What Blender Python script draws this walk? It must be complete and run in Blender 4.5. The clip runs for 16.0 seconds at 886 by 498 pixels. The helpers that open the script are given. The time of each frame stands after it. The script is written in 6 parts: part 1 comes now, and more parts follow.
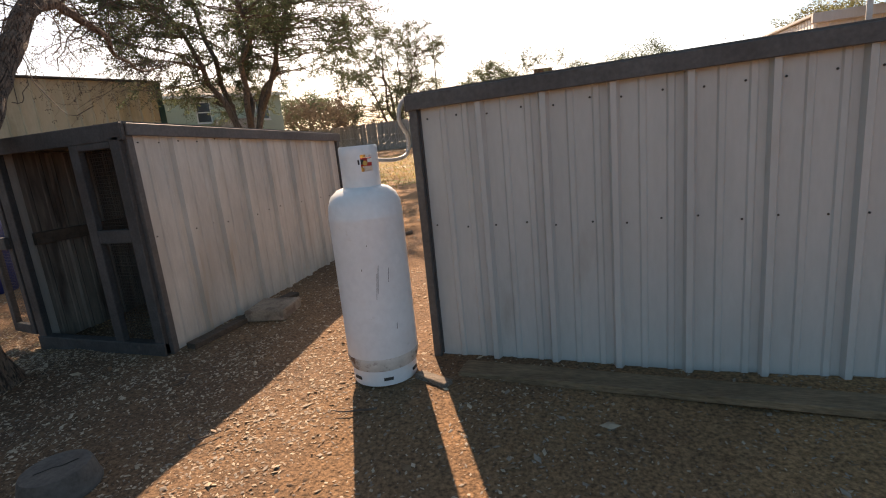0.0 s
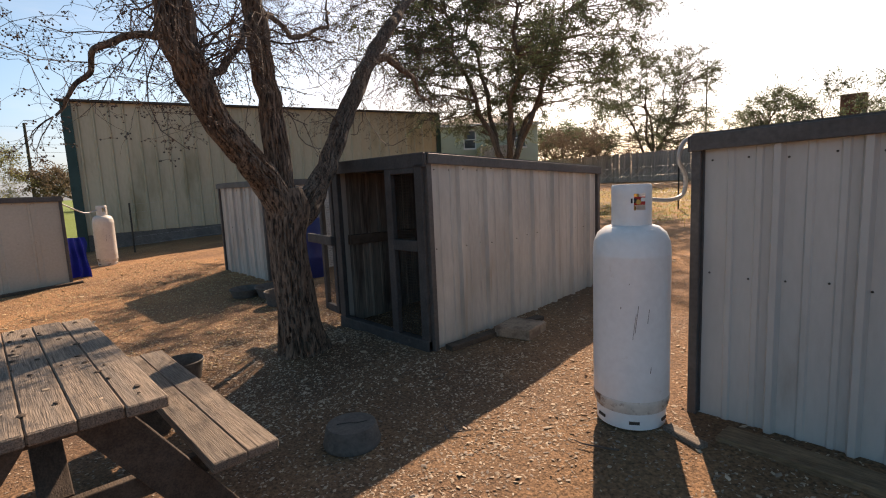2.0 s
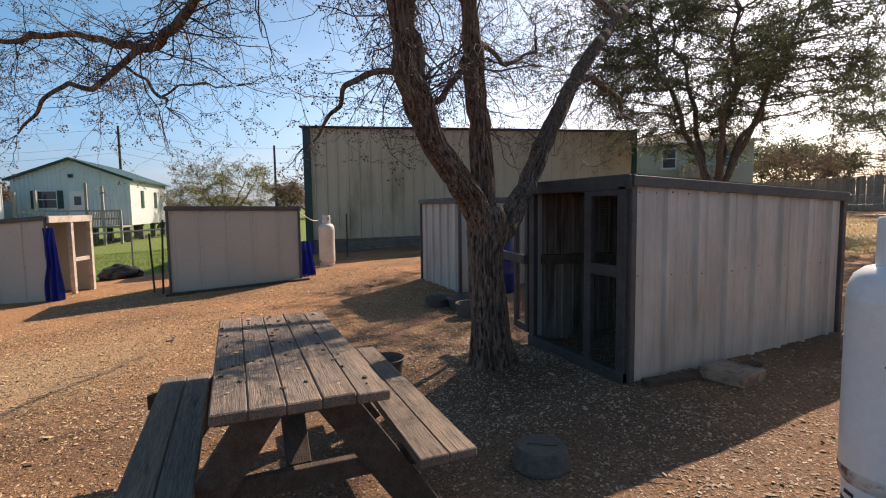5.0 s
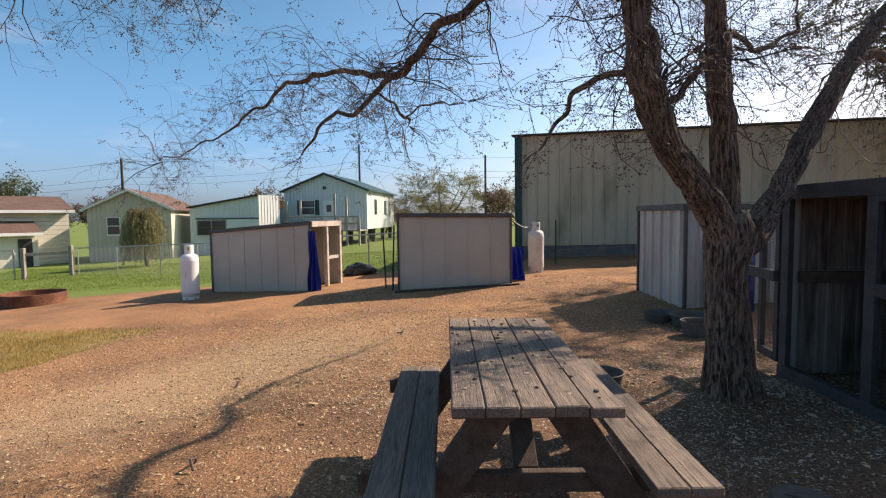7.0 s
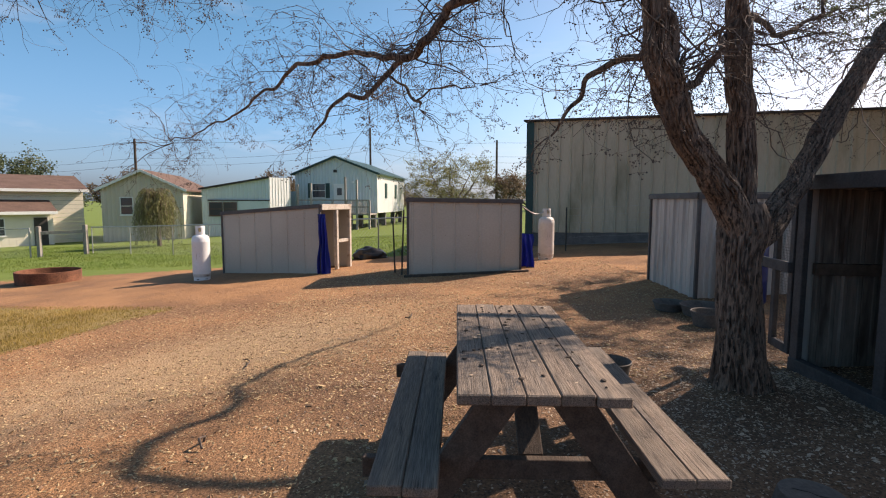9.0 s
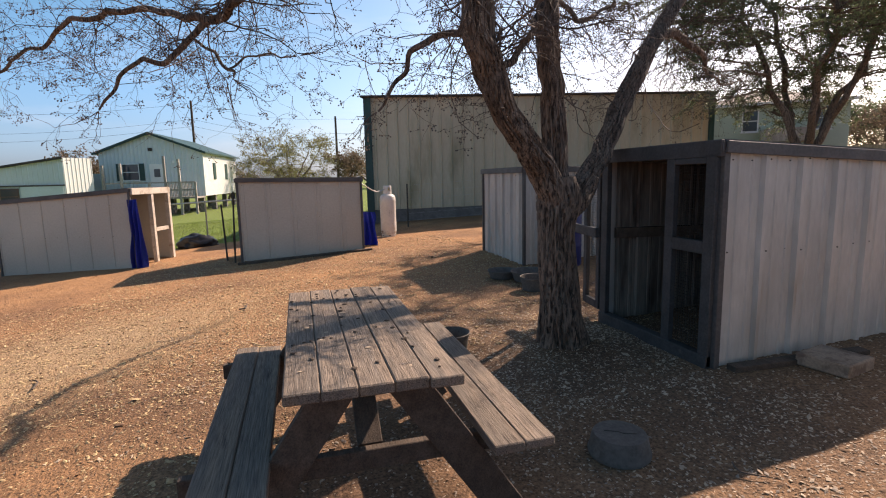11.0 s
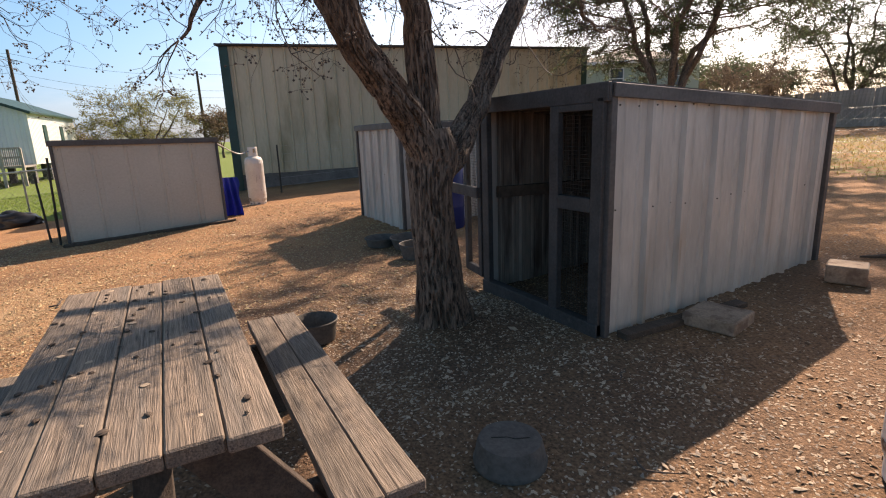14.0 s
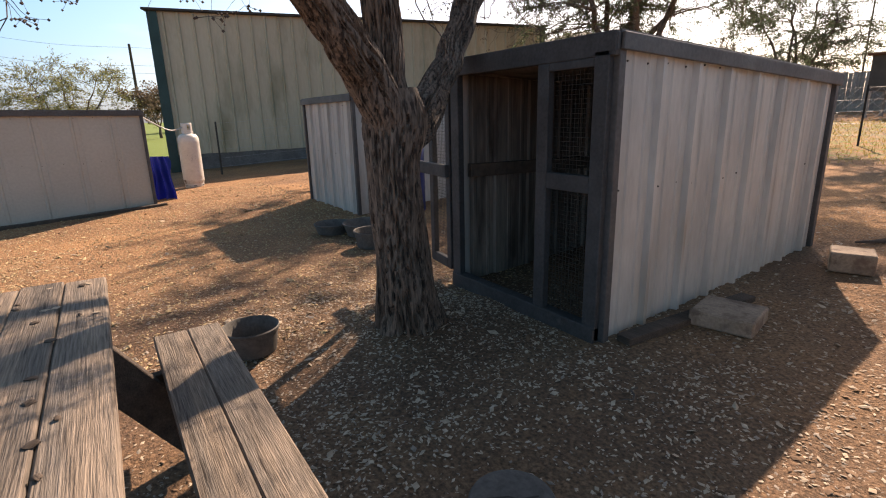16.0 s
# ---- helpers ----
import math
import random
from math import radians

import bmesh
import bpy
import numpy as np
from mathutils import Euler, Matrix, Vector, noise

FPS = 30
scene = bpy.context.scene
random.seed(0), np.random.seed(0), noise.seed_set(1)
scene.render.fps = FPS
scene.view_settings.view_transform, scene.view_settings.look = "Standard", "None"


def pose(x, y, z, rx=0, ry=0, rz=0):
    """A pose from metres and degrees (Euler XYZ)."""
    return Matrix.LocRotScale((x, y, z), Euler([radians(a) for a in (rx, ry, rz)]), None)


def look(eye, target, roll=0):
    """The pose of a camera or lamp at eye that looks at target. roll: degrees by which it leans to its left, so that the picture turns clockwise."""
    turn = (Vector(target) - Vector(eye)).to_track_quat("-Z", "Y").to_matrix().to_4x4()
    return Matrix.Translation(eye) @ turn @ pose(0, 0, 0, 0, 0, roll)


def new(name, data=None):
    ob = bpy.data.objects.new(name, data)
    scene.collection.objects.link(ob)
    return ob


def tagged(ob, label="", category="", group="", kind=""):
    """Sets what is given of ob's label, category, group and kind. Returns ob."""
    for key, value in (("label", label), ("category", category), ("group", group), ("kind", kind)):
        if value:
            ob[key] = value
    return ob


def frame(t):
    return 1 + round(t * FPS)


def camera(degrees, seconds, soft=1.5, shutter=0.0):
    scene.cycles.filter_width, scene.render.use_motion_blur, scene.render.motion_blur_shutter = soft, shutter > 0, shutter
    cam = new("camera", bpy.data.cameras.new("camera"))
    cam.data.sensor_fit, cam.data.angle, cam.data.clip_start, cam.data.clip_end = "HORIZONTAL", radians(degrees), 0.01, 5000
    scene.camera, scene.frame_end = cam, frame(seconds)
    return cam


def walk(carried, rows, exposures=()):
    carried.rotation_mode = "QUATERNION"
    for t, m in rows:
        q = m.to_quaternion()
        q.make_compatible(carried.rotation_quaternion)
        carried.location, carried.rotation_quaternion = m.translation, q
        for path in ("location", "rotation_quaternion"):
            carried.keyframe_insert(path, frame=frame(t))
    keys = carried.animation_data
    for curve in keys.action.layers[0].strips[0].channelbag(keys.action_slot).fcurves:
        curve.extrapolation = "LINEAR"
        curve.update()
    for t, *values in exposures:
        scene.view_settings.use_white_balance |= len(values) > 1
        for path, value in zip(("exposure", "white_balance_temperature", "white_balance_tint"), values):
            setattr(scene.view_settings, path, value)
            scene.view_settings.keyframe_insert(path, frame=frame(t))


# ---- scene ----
cam = camera(82.6, 16.0, soft=1.1)
PATH = [
    (0.0, 1.263, -2.256, 1.210, 20.93, -12.32, -5.62),
    (0.5, 1.262, -2.307, 1.237, 26.81, -10.96, -4.87),
    (1.0, 1.253, -2.365, 1.246, 34.49, -8.21, -4.27),
    (1.5, 1.234, -2.394, 1.254, 42.46, -7.64, -3.56),
    (2.0, 1.211, -2.420, 1.262, 47.24, -7.42, -2.60),
    (2.5, 1.206, -2.453, 1.270, 51.28, -6.68, -2.10),
    (3.0, 1.195, -2.483, 1.263, 56.55, -4.96, -1.55),
    (5.5, 1.167, -2.555, 1.285, 72.16, -4.87, -0.82),
    (6.0, 1.164, -2.594, 1.286, 78.94, -4.31, -0.68),
    (6.5, 1.153, -2.628, 1.287, 85.46, -3.46, -0.48),
    (7.0, 1.147, -2.648, 1.291, 90.43, -3.72, -0.76),
    (7.5, 1.145, -2.657, 1.299, 93.74, -4.13, -1.00),
    (8.0, 1.148, -2.659, 1.302, 94.36, -4.98, -0.35),
    (10.5, 1.051, -2.572, 1.276, 79.80, -7.01, -0.84),
    (11.0, 1.017, -2.546, 1.298, 74.21, -8.12, -1.30),
    (11.5, 0.938, -2.525, 1.291, 68.55, -8.30, -0.97),
    (12.0, 0.860, -2.487, 1.277, 62.35, -9.75, -1.68),
    (12.5, 0.819, -2.449, 1.279, 60.23, -10.36, -2.49),
    (13.0, 0.712, -2.358, 1.269, 60.78, -11.16, -3.57),
    (13.5, 0.595, -2.249, 1.273, 61.71, -11.02, -2.08),
    (14.0, 0.501, -2.170, 1.247, 61.79, -12.88, -2.22),
    (14.5, 0.348, -2.104, 1.222, 58.64, -13.87, -1.71),
    (15.0, 0.136, -2.041, 1.202, 58.71, -13.38, -1.95),
    (15.5, 0.008, -1.986, 1.168, 57.16, -14.06, -2.02),
    (16.0, -0.038, -1.954, 1.144, 56.44, -14.81, -1.41),
]
EXPOSURES = [(0.0, 0.96, 9450, 24), (1.5, 0.81, 9200, 24), (2.5, 0.61, 8700, 23), (3.0, 0.56, 8450, 22), (5.5, 0.60, 7850, 23), (7.0, 0.63, 7650, 22), (8.0, 0.58, 7650, 22), (11.0, 0.77, 8050, 25), (12.5, 0.80, 8200, 25), (14.5, 0.90, 8400, 24), (16.0, 0.98, 8500, 24)]
walk(cam, [(t, pose(x, y, z, 0, 0, yaw) @ pose(0, 0, 0, 90 + pitch) @ pose(0, 0, 0, 0, 0, roll)) for t, x, y, z, yaw, pitch, roll in PATH], EXPOSURES)

# ---- light ----
SUN_EL, SUN_FROM = 38.5, (-0.50, 0.866)
world = bpy.data.worlds.new("sky")
scene.world = world
world.use_nodes = True
wn, wl = world.node_tree.nodes, world.node_tree.links
sky = wn.new("ShaderNodeTexSky")
sky.sky_type, sky.sun_disc = "NISHITA", False
sky.sun_elevation, sky.sun_rotation = radians(SUN_EL), math.atan2(SUN_FROM[0], SUN_FROM[1])
sky.air_density, sky.dust_density, sky.ozone_density = 1.1, 2.1, 2.0
# thin high cloud over the blue
where = wn.new("ShaderNodeTexCoord")
drift = wn.new("ShaderNodeMapping")
drift.inputs["Scale"].default_value = (1.6, 0.9, 5.0)
wl.new(where.outputs["Generated"], drift.inputs[0])
wisp = wn.new("ShaderNodeTexNoise")
wisp.inputs["Scale"].default_value, wisp.inputs["Detail"].default_value, wisp.inputs["Roughness"].default_value = 1.9, 7.0, 0.6
wl.new(drift.outputs[0], wisp.inputs["Vector"])
amount = wn.new("ShaderNodeMapRange")
for i, v in enumerate((0.52, 0.80, 0.0, 0.28), 1):
    amount.inputs[i].default_value = v
wl.new(wisp.outputs["Fac"], amount.inputs[0])
rich = wn.new("ShaderNodeHueSaturation")
rich.inputs["Saturation"].default_value = 1.2
wl.new(sky.outputs[0], rich.inputs["Color"])
cloud = wn.new("ShaderNodeMix")
cloud.data_type = "RGBA"
wl.new(amount.outputs[0], cloud.inputs[0])
# the sky is bluest away from the sun and paler towards the horizon
split = wn.new("ShaderNodeSeparateXYZ")
wl.new(where.outputs["Generated"], split.inputs[0])
away = wn.new("ShaderNodeVectorMath")
away.operation = "DOT_PRODUCT"
away.inputs[1].default_value = (SUN_FROM[0] * math.cos(radians(SUN_EL)), SUN_FROM[1] * math.cos(radians(SUN_EL)), math.sin(radians(SUN_EL)))
wl.new(where.outputs["Generated"], away.inputs[0])
blue = wn.new("ShaderNodeMapRange")
blue.interpolation_type = "SMOOTHSTEP"
for i, v in enumerate((0.2, 0.95, 1.0, 0.35), 1):
    blue.inputs[i].default_value = v
wl.new(away.outputs["Value"], blue.inputs[0])
high = wn.new("ShaderNodeMapRange")
for i, v in enumerate((0.0, 0.3, 0.62, 1.0), 1):
    high.inputs[i].default_value = v
wl.new(split.outputs["Z"], high.inputs[0])
low = wn.new("ShaderNodeMath")
low.operation = "MULTIPLY"
wl.new(blue.outputs[0], low.inputs[0])
wl.new(high.outputs[0], low.inputs[1])
haze = wn.new("ShaderNodeMix")
haze.data_type, haze.blend_type = "RGBA", "COLOR"
wl.new(low.outputs[0], haze.inputs[0])
wl.new(rich.outputs[0], haze.inputs[6])
haze.inputs[7].default_value = (0.17, 0.53, 1.0, 1)
# the sky is brightest low down and deepens towards the zenith
rise = wn.new("ShaderNodeMapRange")
for i, v in enumerate((0.0, 0.7, 1.75, 0.80), 1):
    rise.inputs[i].default_value = v
wl.new(split.outputs["Z"], rise.inputs[0])
glow = wn.new("ShaderNodeVectorMath")
glow.operation = "SCALE"
wl.new(haze.outputs[2], glow.inputs[0])
wl.new(rise.outputs[0], glow.inputs["Scale"])
wl.new(glow.outputs[0], cloud.inputs[6])
cloud.inputs[7].default_value = (8.5, 8.8, 9.2, 1)
wl.new(cloud.outputs[2], wn["Background"].inputs[0])
wn["Background"].inputs[1].default_value = 0.090
sun = new("sun", bpy.data.lights.new("sun", "SUN"))
sun.data.energy, sun.data.angle, sun.data.color = 5.0, radians(0.55), (1.0, 0.93, 0.82)
sun.matrix_world = look((0, 0, 0), (-SUN_FROM[0] * math.cos(radians(SUN_EL)), -SUN_FROM[1] * math.cos(radians(SUN_EL)), -math.sin(radians(SUN_EL)))) 


# ---- materials ----
def material(name, base, rough=0.7, metal=0.0, grain=30.0, spread=0.25, patch=2.0, patch_spread=0.2, bump=0.2, bump_scale=60.0, tint=None, stretch=(1, 1, 1), vary=0.0, stain=None, stain_at=(0.55, 0.7), stain_scale=3.0, spec=0.4):
    """A surface with fine grain, broad patches, relief, and stains of another colour."""
    mat = bpy.data.materials.new(name)
    mat.use_nodes = True
    nodes, links = mat.node_tree.nodes, mat.node_tree.links
    bsdf = nodes["Principled BSDF"]
    bsdf.inputs["Roughness"].default_value, bsdf.inputs["Metallic"].default_value = rough, metal
    bsdf.inputs["Specular IOR Level"].default_value = spec
    geo = nodes.new("ShaderNodeTexCoord")
    scale = nodes.new("ShaderNodeMapping")
    scale.inputs["Scale"].default_value = stretch
    links.new(geo.outputs["Object"], scale.inputs[0])

    def tex(size, detail=4.0, rough_=0.55):
        n = nodes.new("ShaderNodeTexNoise")
        n.inputs["Scale"].default_value, n.inputs["Detail"].default_value, n.inputs["Roughness"].default_value = size, detail, rough_
        links.new(scale.outputs[0], n.inputs["Vector"])
        return n.outputs["Fac"]

    def remap(value, lo, hi, a, b):
        n = nodes.new("ShaderNodeMapRange")
        for i, v in enumerate((lo, hi, a, b), 1):
            n.inputs[i].default_value = v
        links.new(value, n.inputs[0])
        return n.outputs[0]

    def mix(kind, fac, a, b):
        n = nodes.new("ShaderNodeMix")
        n.data_type, n.blend_type = "RGBA", kind
        for socket, v in ((n.inputs[0], fac), (n.inputs[6], a), (n.inputs[7], b)):
            if isinstance(v, (float, int)):
                socket.default_value = v
            elif isinstance(v, tuple):
                socket.default_value = (*v, 1) if len(v) == 3 else v
            else:
                links.new(v, socket)
        return n.outputs[2]

    fine, broad = tex(grain), tex(patch, 5.0)
    colour = mix("MIX", remap(broad, 0.38, 0.62, 0, 1), base, tint or tuple(c * (1 - patch_spread) for c in base))
    shade = nodes.new("ShaderNodeCombineColor")
    value = remap(fine, 0.3, 0.7, 1 - spread, 1 + spread)
    for s in shade.inputs:
        links.new(value, s)
    colour = mix("MULTIPLY", 1.0, colour, shade.outputs[0])
    if stain:
        colour = mix("MIX", remap(tex(stain_scale, 6.0, 0.65), stain_at[0], stain_at[1], 0, 1), colour, stain)
    if vary:
        info = nodes.new("ShaderNodeObjectInfo")
        value = remap(info.outputs["Random"], 0, 1, 1 - vary, 1 + vary)
        rnd = nodes.new("ShaderNodeCombineColor")
        for s in rnd.inputs:
            links.new(value, s)
        colour = mix("MULTIPLY", 1.0, colour, rnd.outputs[0])
    links.new(colour, bsdf.inputs["Base Color"])
    links.new(remap(broad, 0.3, 0.7, max(0.02, rough - 0.08), min(1, rough + 0.08)), bsdf.inputs["Roughness"])
    if bump:
        b = nodes.new("ShaderNodeBump")
        b.inputs["Strength"].default_value, b.inputs["Distance"].default_value = bump, 0.01
        links.new(tex(bump_scale), b.inputs["Height"])
        links.new(b.outputs[0], bsdf.inputs["Normal"])
    return mat


M_SHEET = material("painted_sheet_metal", (0.51, 0.475, 0.435), 0.42, 0.0, 40, 0.08, 4.0, 0.2, 0.05, 30, stretch=(1, 1, 0.22), stain=(0.30, 0.23, 0.165), stain_at=(0.56, 0.8), stain_scale=5.0)
M_SHEET_GREY = material("grey_sheet_metal", (0.46, 0.45, 0.43), 0.42, 0.0, 40, 0.05, 2.5, 0.10, 0.05, 30, stretch=(1, 1, 0.25), stain=(0.30, 0.26, 0.22), stain_at=(0.6, 0.85), stain_scale=4.0)
M_SHEET_TAN = material("tan_sheet_metal", (0.47, 0.425, 0.36), 0.5, 0.0, 30, 0.06, 0.8, 0.1, 0.05, 20)
M_TRIM = material("dark_trim", (0.085, 0.078, 0.076), 0.55, 0.0, 50, 0.2, 5, 0.2, 0.1, 60)
M_FRAME = material("dark_painted_wood", (0.057, 0.055, 0.056), 0.7, 0.0, 60, 0.25, 6, 0.25, 0.25, 70, stain=(0.10, 0.095, 0.09), stain_at=(0.62, 0.78), stain_scale=12)
M_TANK = material("white_tank_paint", (0.74, 0.75, 0.76), 0.35, 0.0, 30, 0.04, 4, 0.06, 0.04, 30, stain=(0.45, 0.40, 0.34), stain_at=(0.66, 0.78), stain_scale=7)
M_TANK_DIRTY = material("weathered_tank_paint", (0.62, 0.585, 0.55), 0.45, 0.0, 30, 0.06, 4, 0.12, 0.05, 30, stain=(0.35, 0.22, 0.15), stain_at=(0.62, 0.75), stain_scale=8)
M_WOOD = material("weathered_wood", (0.215, 0.163, 0.124), 0.88, 0.0, 24, 0.5, 1.6, 0.3, 0.6, 40, tint=(0.145, 0.122, 0.104), stretch=(0.35, 9, 9), vary=0.15, stain=(0.045, 0.033, 0.026), stain_at=(0.58, 0.68), stain_scale=9)
# dark timber; on the table's underparts its darkness stands in for shade
M_WOOD_DARK = material("dark_and_shaded_weathered_wood", (0.085, 0.062, 0.048), 0.9, 0.0, 24, 0.4, 3, 0.3, 0.5, 40, stretch=(0.8, 6, 6), vary=0.15)
M_BARK = material("bark", (0.175, 0.128, 0.10), 0.95, 0.0, 90, 0.5, 3, 0.3, 1.0, 70, stretch=(1.0, 1.0, 0.16), stain=(0.03, 0.021, 0.017), stain_at=(0.50, 0.60), stain_scale=48)
M_TWIG = material("twig", (0.10, 0.076, 0.064), 0.9, 0.0, 30, 0.3, 5, 0.2, 0.0)
M_RUBBER = material("black_rubber", (0.098, 0.091, 0.084), 0.75, 0.0, 60, 0.25, 8, 0.3, 0.2, 60, stain=(0.12, 0.112, 0.105), stain_at=(0.5, 0.75), stain_scale=9)
M_RUST = material("rusty_steel", (0.19, 0.08, 0.045), 0.85, 0.1, 30, 0.3, 3, 0.4, 0.3, 40)
M_DRUM = material("blue_plastic", (0.008, 0.02, 0.12), 0.45, 0.0, 40, 0.1, 5, 0.2, 0.05)
M_TARP = material("blue_tarp", (0.012, 0.035, 0.30), 0.4, 0.0, 50, 0.1, 5, 0.2, 0.2, 30)
M_GREENTRIM = material("dark_green_trim", (0.012, 0.055, 0.05), 0.5, 0.0, 30, 0.1, 4, 0.2, 0.05)
M_BUILD = material("tan_building_panels", (0.50, 0.435, 0.315), 0.5, 0.0, 20, 0.06, 0.5, 0.12, 0.05, 20, stretch=(1, 1, 0.25), stain=(0.22, 0.20, 0.12), stain_at=(0.52, 0.75), stain_scale=1.2)
M_BLOCK = material("grey_block", (0.15, 0.145, 0.14), 0.9, 0.0, 30, 0.2, 3, 0.25, 0.4, 50)
M_PAVER = material("concrete_paver", (0.31, 0.235, 0.18), 0.9, 0.0, 60, 0.2, 6, 0.25, 0.4, 80, stain=(0.16, 0.11, 0.085), stain_at=(0.52, 0.62), stain_scale=10)
M_CONDUIT = material("grey_conduit", (0.42, 0.42, 0.42), 0.5, 0.3, 40, 0.1, 5, 0.1, 0.05)
M_RED = material("red_label", (0.45, 0.03, 0.025), 0.5, bump=0)
M_BLACKLABEL = material("black_label", (0.03, 0.03, 0.03), 0.5, bump=0)
M_BRASS = material("brass", (0.5, 0.35, 0.12), 0.4, 0.9, bump=0)
M_BLUEHOUSE = material("pale_blue_siding", (0.53, 0.62, 0.63), 0.6, 0.0, 20, 0.05, 1, 0.06, 0.05)
M_WHITEHOUSE = material("white_siding", (0.72, 0.74, 0.72), 0.6, 0.0, 20, 0.04, 1, 0.06, 0.05)
M_CREAM = material("cream_siding", (0.70, 0.66, 0.54), 0.6, 0.0, 20, 0.04, 1, 0.06, 0.05)
M_BEIGE = material("beige_siding", (0.52, 0.46, 0.37), 0.6, 0.0, 20, 0.04, 1, 0.06, 0.05)
M_GREENHOUSE = material("pale_green_siding", (0.42, 0.50, 0.40), 0.6, 0.0, 20, 0.04, 1, 0.06, 0.05)
M_SHINGLE = material("brown_shingles", (0.13, 0.082, 0.065), 0.9, 0.0, 12, 0.25, 1.5, 0.2, 0.3, 20)
M_SHINGLE_GREY = material("grey_shingles", (0.24, 0.22, 0.20), 0.9, 0.0, 12, 0.25, 1.5, 0.2, 0.3, 20)
M_GLASS = material("dark_window_glass", (0.05, 0.06, 0.07), 0.08, 0.0, bump=0, spread=0.02, patch_spread=0.05, spec=0.6)
M_FENCEWOOD = material("grey_fence_wood", (0.36, 0.33, 0.30), 0.95, 0.0, 20, 0.3, 2, 0.3, 0.3, 30, stretch=(4, 4, 0.6), vary=0.2)
M_GALV = material("galvanised_steel", (0.42, 0.43, 0.43), 0.5, 0.6, 40, 0.1, 5, 0.1, 0.05)
M_STEEL_DARK = material("dark_steel", (0.06, 0.055, 0.05), 0.7, 0.3, 40, 0.2, 5, 0.2, 0.1)
M_SCREEN = material("dark_hardware_cloth", (0.05, 0.048, 0.045), 0.7, 0.3, bump=0)
M_INSIDE = material("shed_inside_wood", (0.12, 0.085, 0.065), 0.9, 0.0, 20, 0.3, 3, 0.3, 0.3, 30)
M_LEAF = material("live_oak_leaf", (0.122, 0.155, 0.085), 0.6, 0.0, 3, 0.35, 0.8, 0.3, 0, vary=0.0)
M_LEAF_LIGHT = material("bright_leaf", (0.25, 0.25, 0.11), 0.6, 0.0, 3, 0.3, 0.8, 0.3, 0)
M_SHRUB = material("brown_brush", (0.19, 0.145, 0.105), 0.9, 0.0, 3, 0.35, 0.8, 0.3, 0)
M_CHIP = material("pale_wood_chip", (0.42, 0.325, 0.24), 0.9, 0.0, 40, 0.2, 0, 0.0, 0)
M_CHIP_BROWN = material("brown_wood_chip", (0.205, 0.122, 0.074), 0.9, 0.0, 40, 0.25, 0, 0.0, 0)
M_BAG = material("black_plastic_bag", (0.02, 0.02, 0.024), 0.35, 0.0, 30, 0.2, 5, 0.2, 0.3, 12)


def let_light_through(mat, share):
    nodes, links = mat.node_tree.nodes, mat.node_tree.links
    bsdf, out = nodes["Principled BSDF"], nodes["Material Output"]
    thin, mixed = nodes.new("ShaderNodeBsdfTranslucent"), nodes.new("ShaderNodeMixShader")
    links.new(bsdf.inputs["Base Color"].links[0].from_socket, thin.inputs["Color"])
    mixed.inputs[0].default_value = share
    links.new(bsdf.outputs[0], mixed.inputs[1])
    links.new(thin.outputs[0], mixed.inputs[2])
    links.new(mixed.outputs[0], out.inputs["Surface"])


for m in (M_LEAF, M_LEAF_LIGHT, M_SHRUB):
    let_light_through(m, 0.45)
# the shade inside the pale shed is put into this darker sheet colour
M_LINER = material("shade_toned_sheet_backs", (0.26, 0.215, 0.18), 0.7, 0.0, 30, 0.25, 4, 0.45, 0.1, 30, stretch=(1, 1, 0.15), stain=(0.07, 0.05, 0.04), stain_at=(0.5, 0.66), stain_scale=6)


# ---- builders ----
def ground_z(x, y):
    def flat(v, a, b):
        return a + (b - a) * (0.5 + 0.5 * math.tanh(2 * ((v - a) / (b - a) - 0.5)))
    return -0.005 + 0.0044 * max(-30.0, min(6.0, x)) + 0.0534 * flat(y, -26.0, 26.0)


def part(name, bm, mat, parent=None, label="", smooth=False):
    mesh = bpy.data.meshes.new(name)
    bmesh.ops.recalc_face_normals(bm, faces=bm.faces)
    bm.to_mesh(mesh)
    bm.free()
    mesh.materials.append(mat)
    if smooth:
        mesh.polygons.foreach_set("use_smooth", [True] * len(mesh.polygons))
        mesh.set_sharp_from_angle(angle=radians(40))
    ob = new(name, mesh)
    ob.parent = parent
    if label:
        ob["label"] = label
    return ob


def thing(name, m, label, category, group="", kind=""):
    ob = new(name)
    ob.matrix_world = m
    return tagged(ob, label, category, group, kind)


def box(bm, x0, x1, y0, y1, z0, z1, bevel=0.0):
    made = bmesh.ops.create_cube(bm, size=1)["verts"]
    for v in made:
        v.co = Vector((x0 + (v.co.x + 0.5) * (x1 - x0), y0 + (v.co.y + 0.5) * (y1 - y0), z0 + (v.co.z + 0.5) * (z1 - z0)))
    if bevel:
        edges = list({e for v in made for e in v.link_edges})
        bmesh.ops.bevel(bm, geom=edges, offset=bevel, segments=1, affect="EDGES")
    return bm


def box_part(name, dims, mat, parent, label="", bevel=0.004):
    return part(name, box(bmesh.new(), *dims, bevel), mat, parent, label)


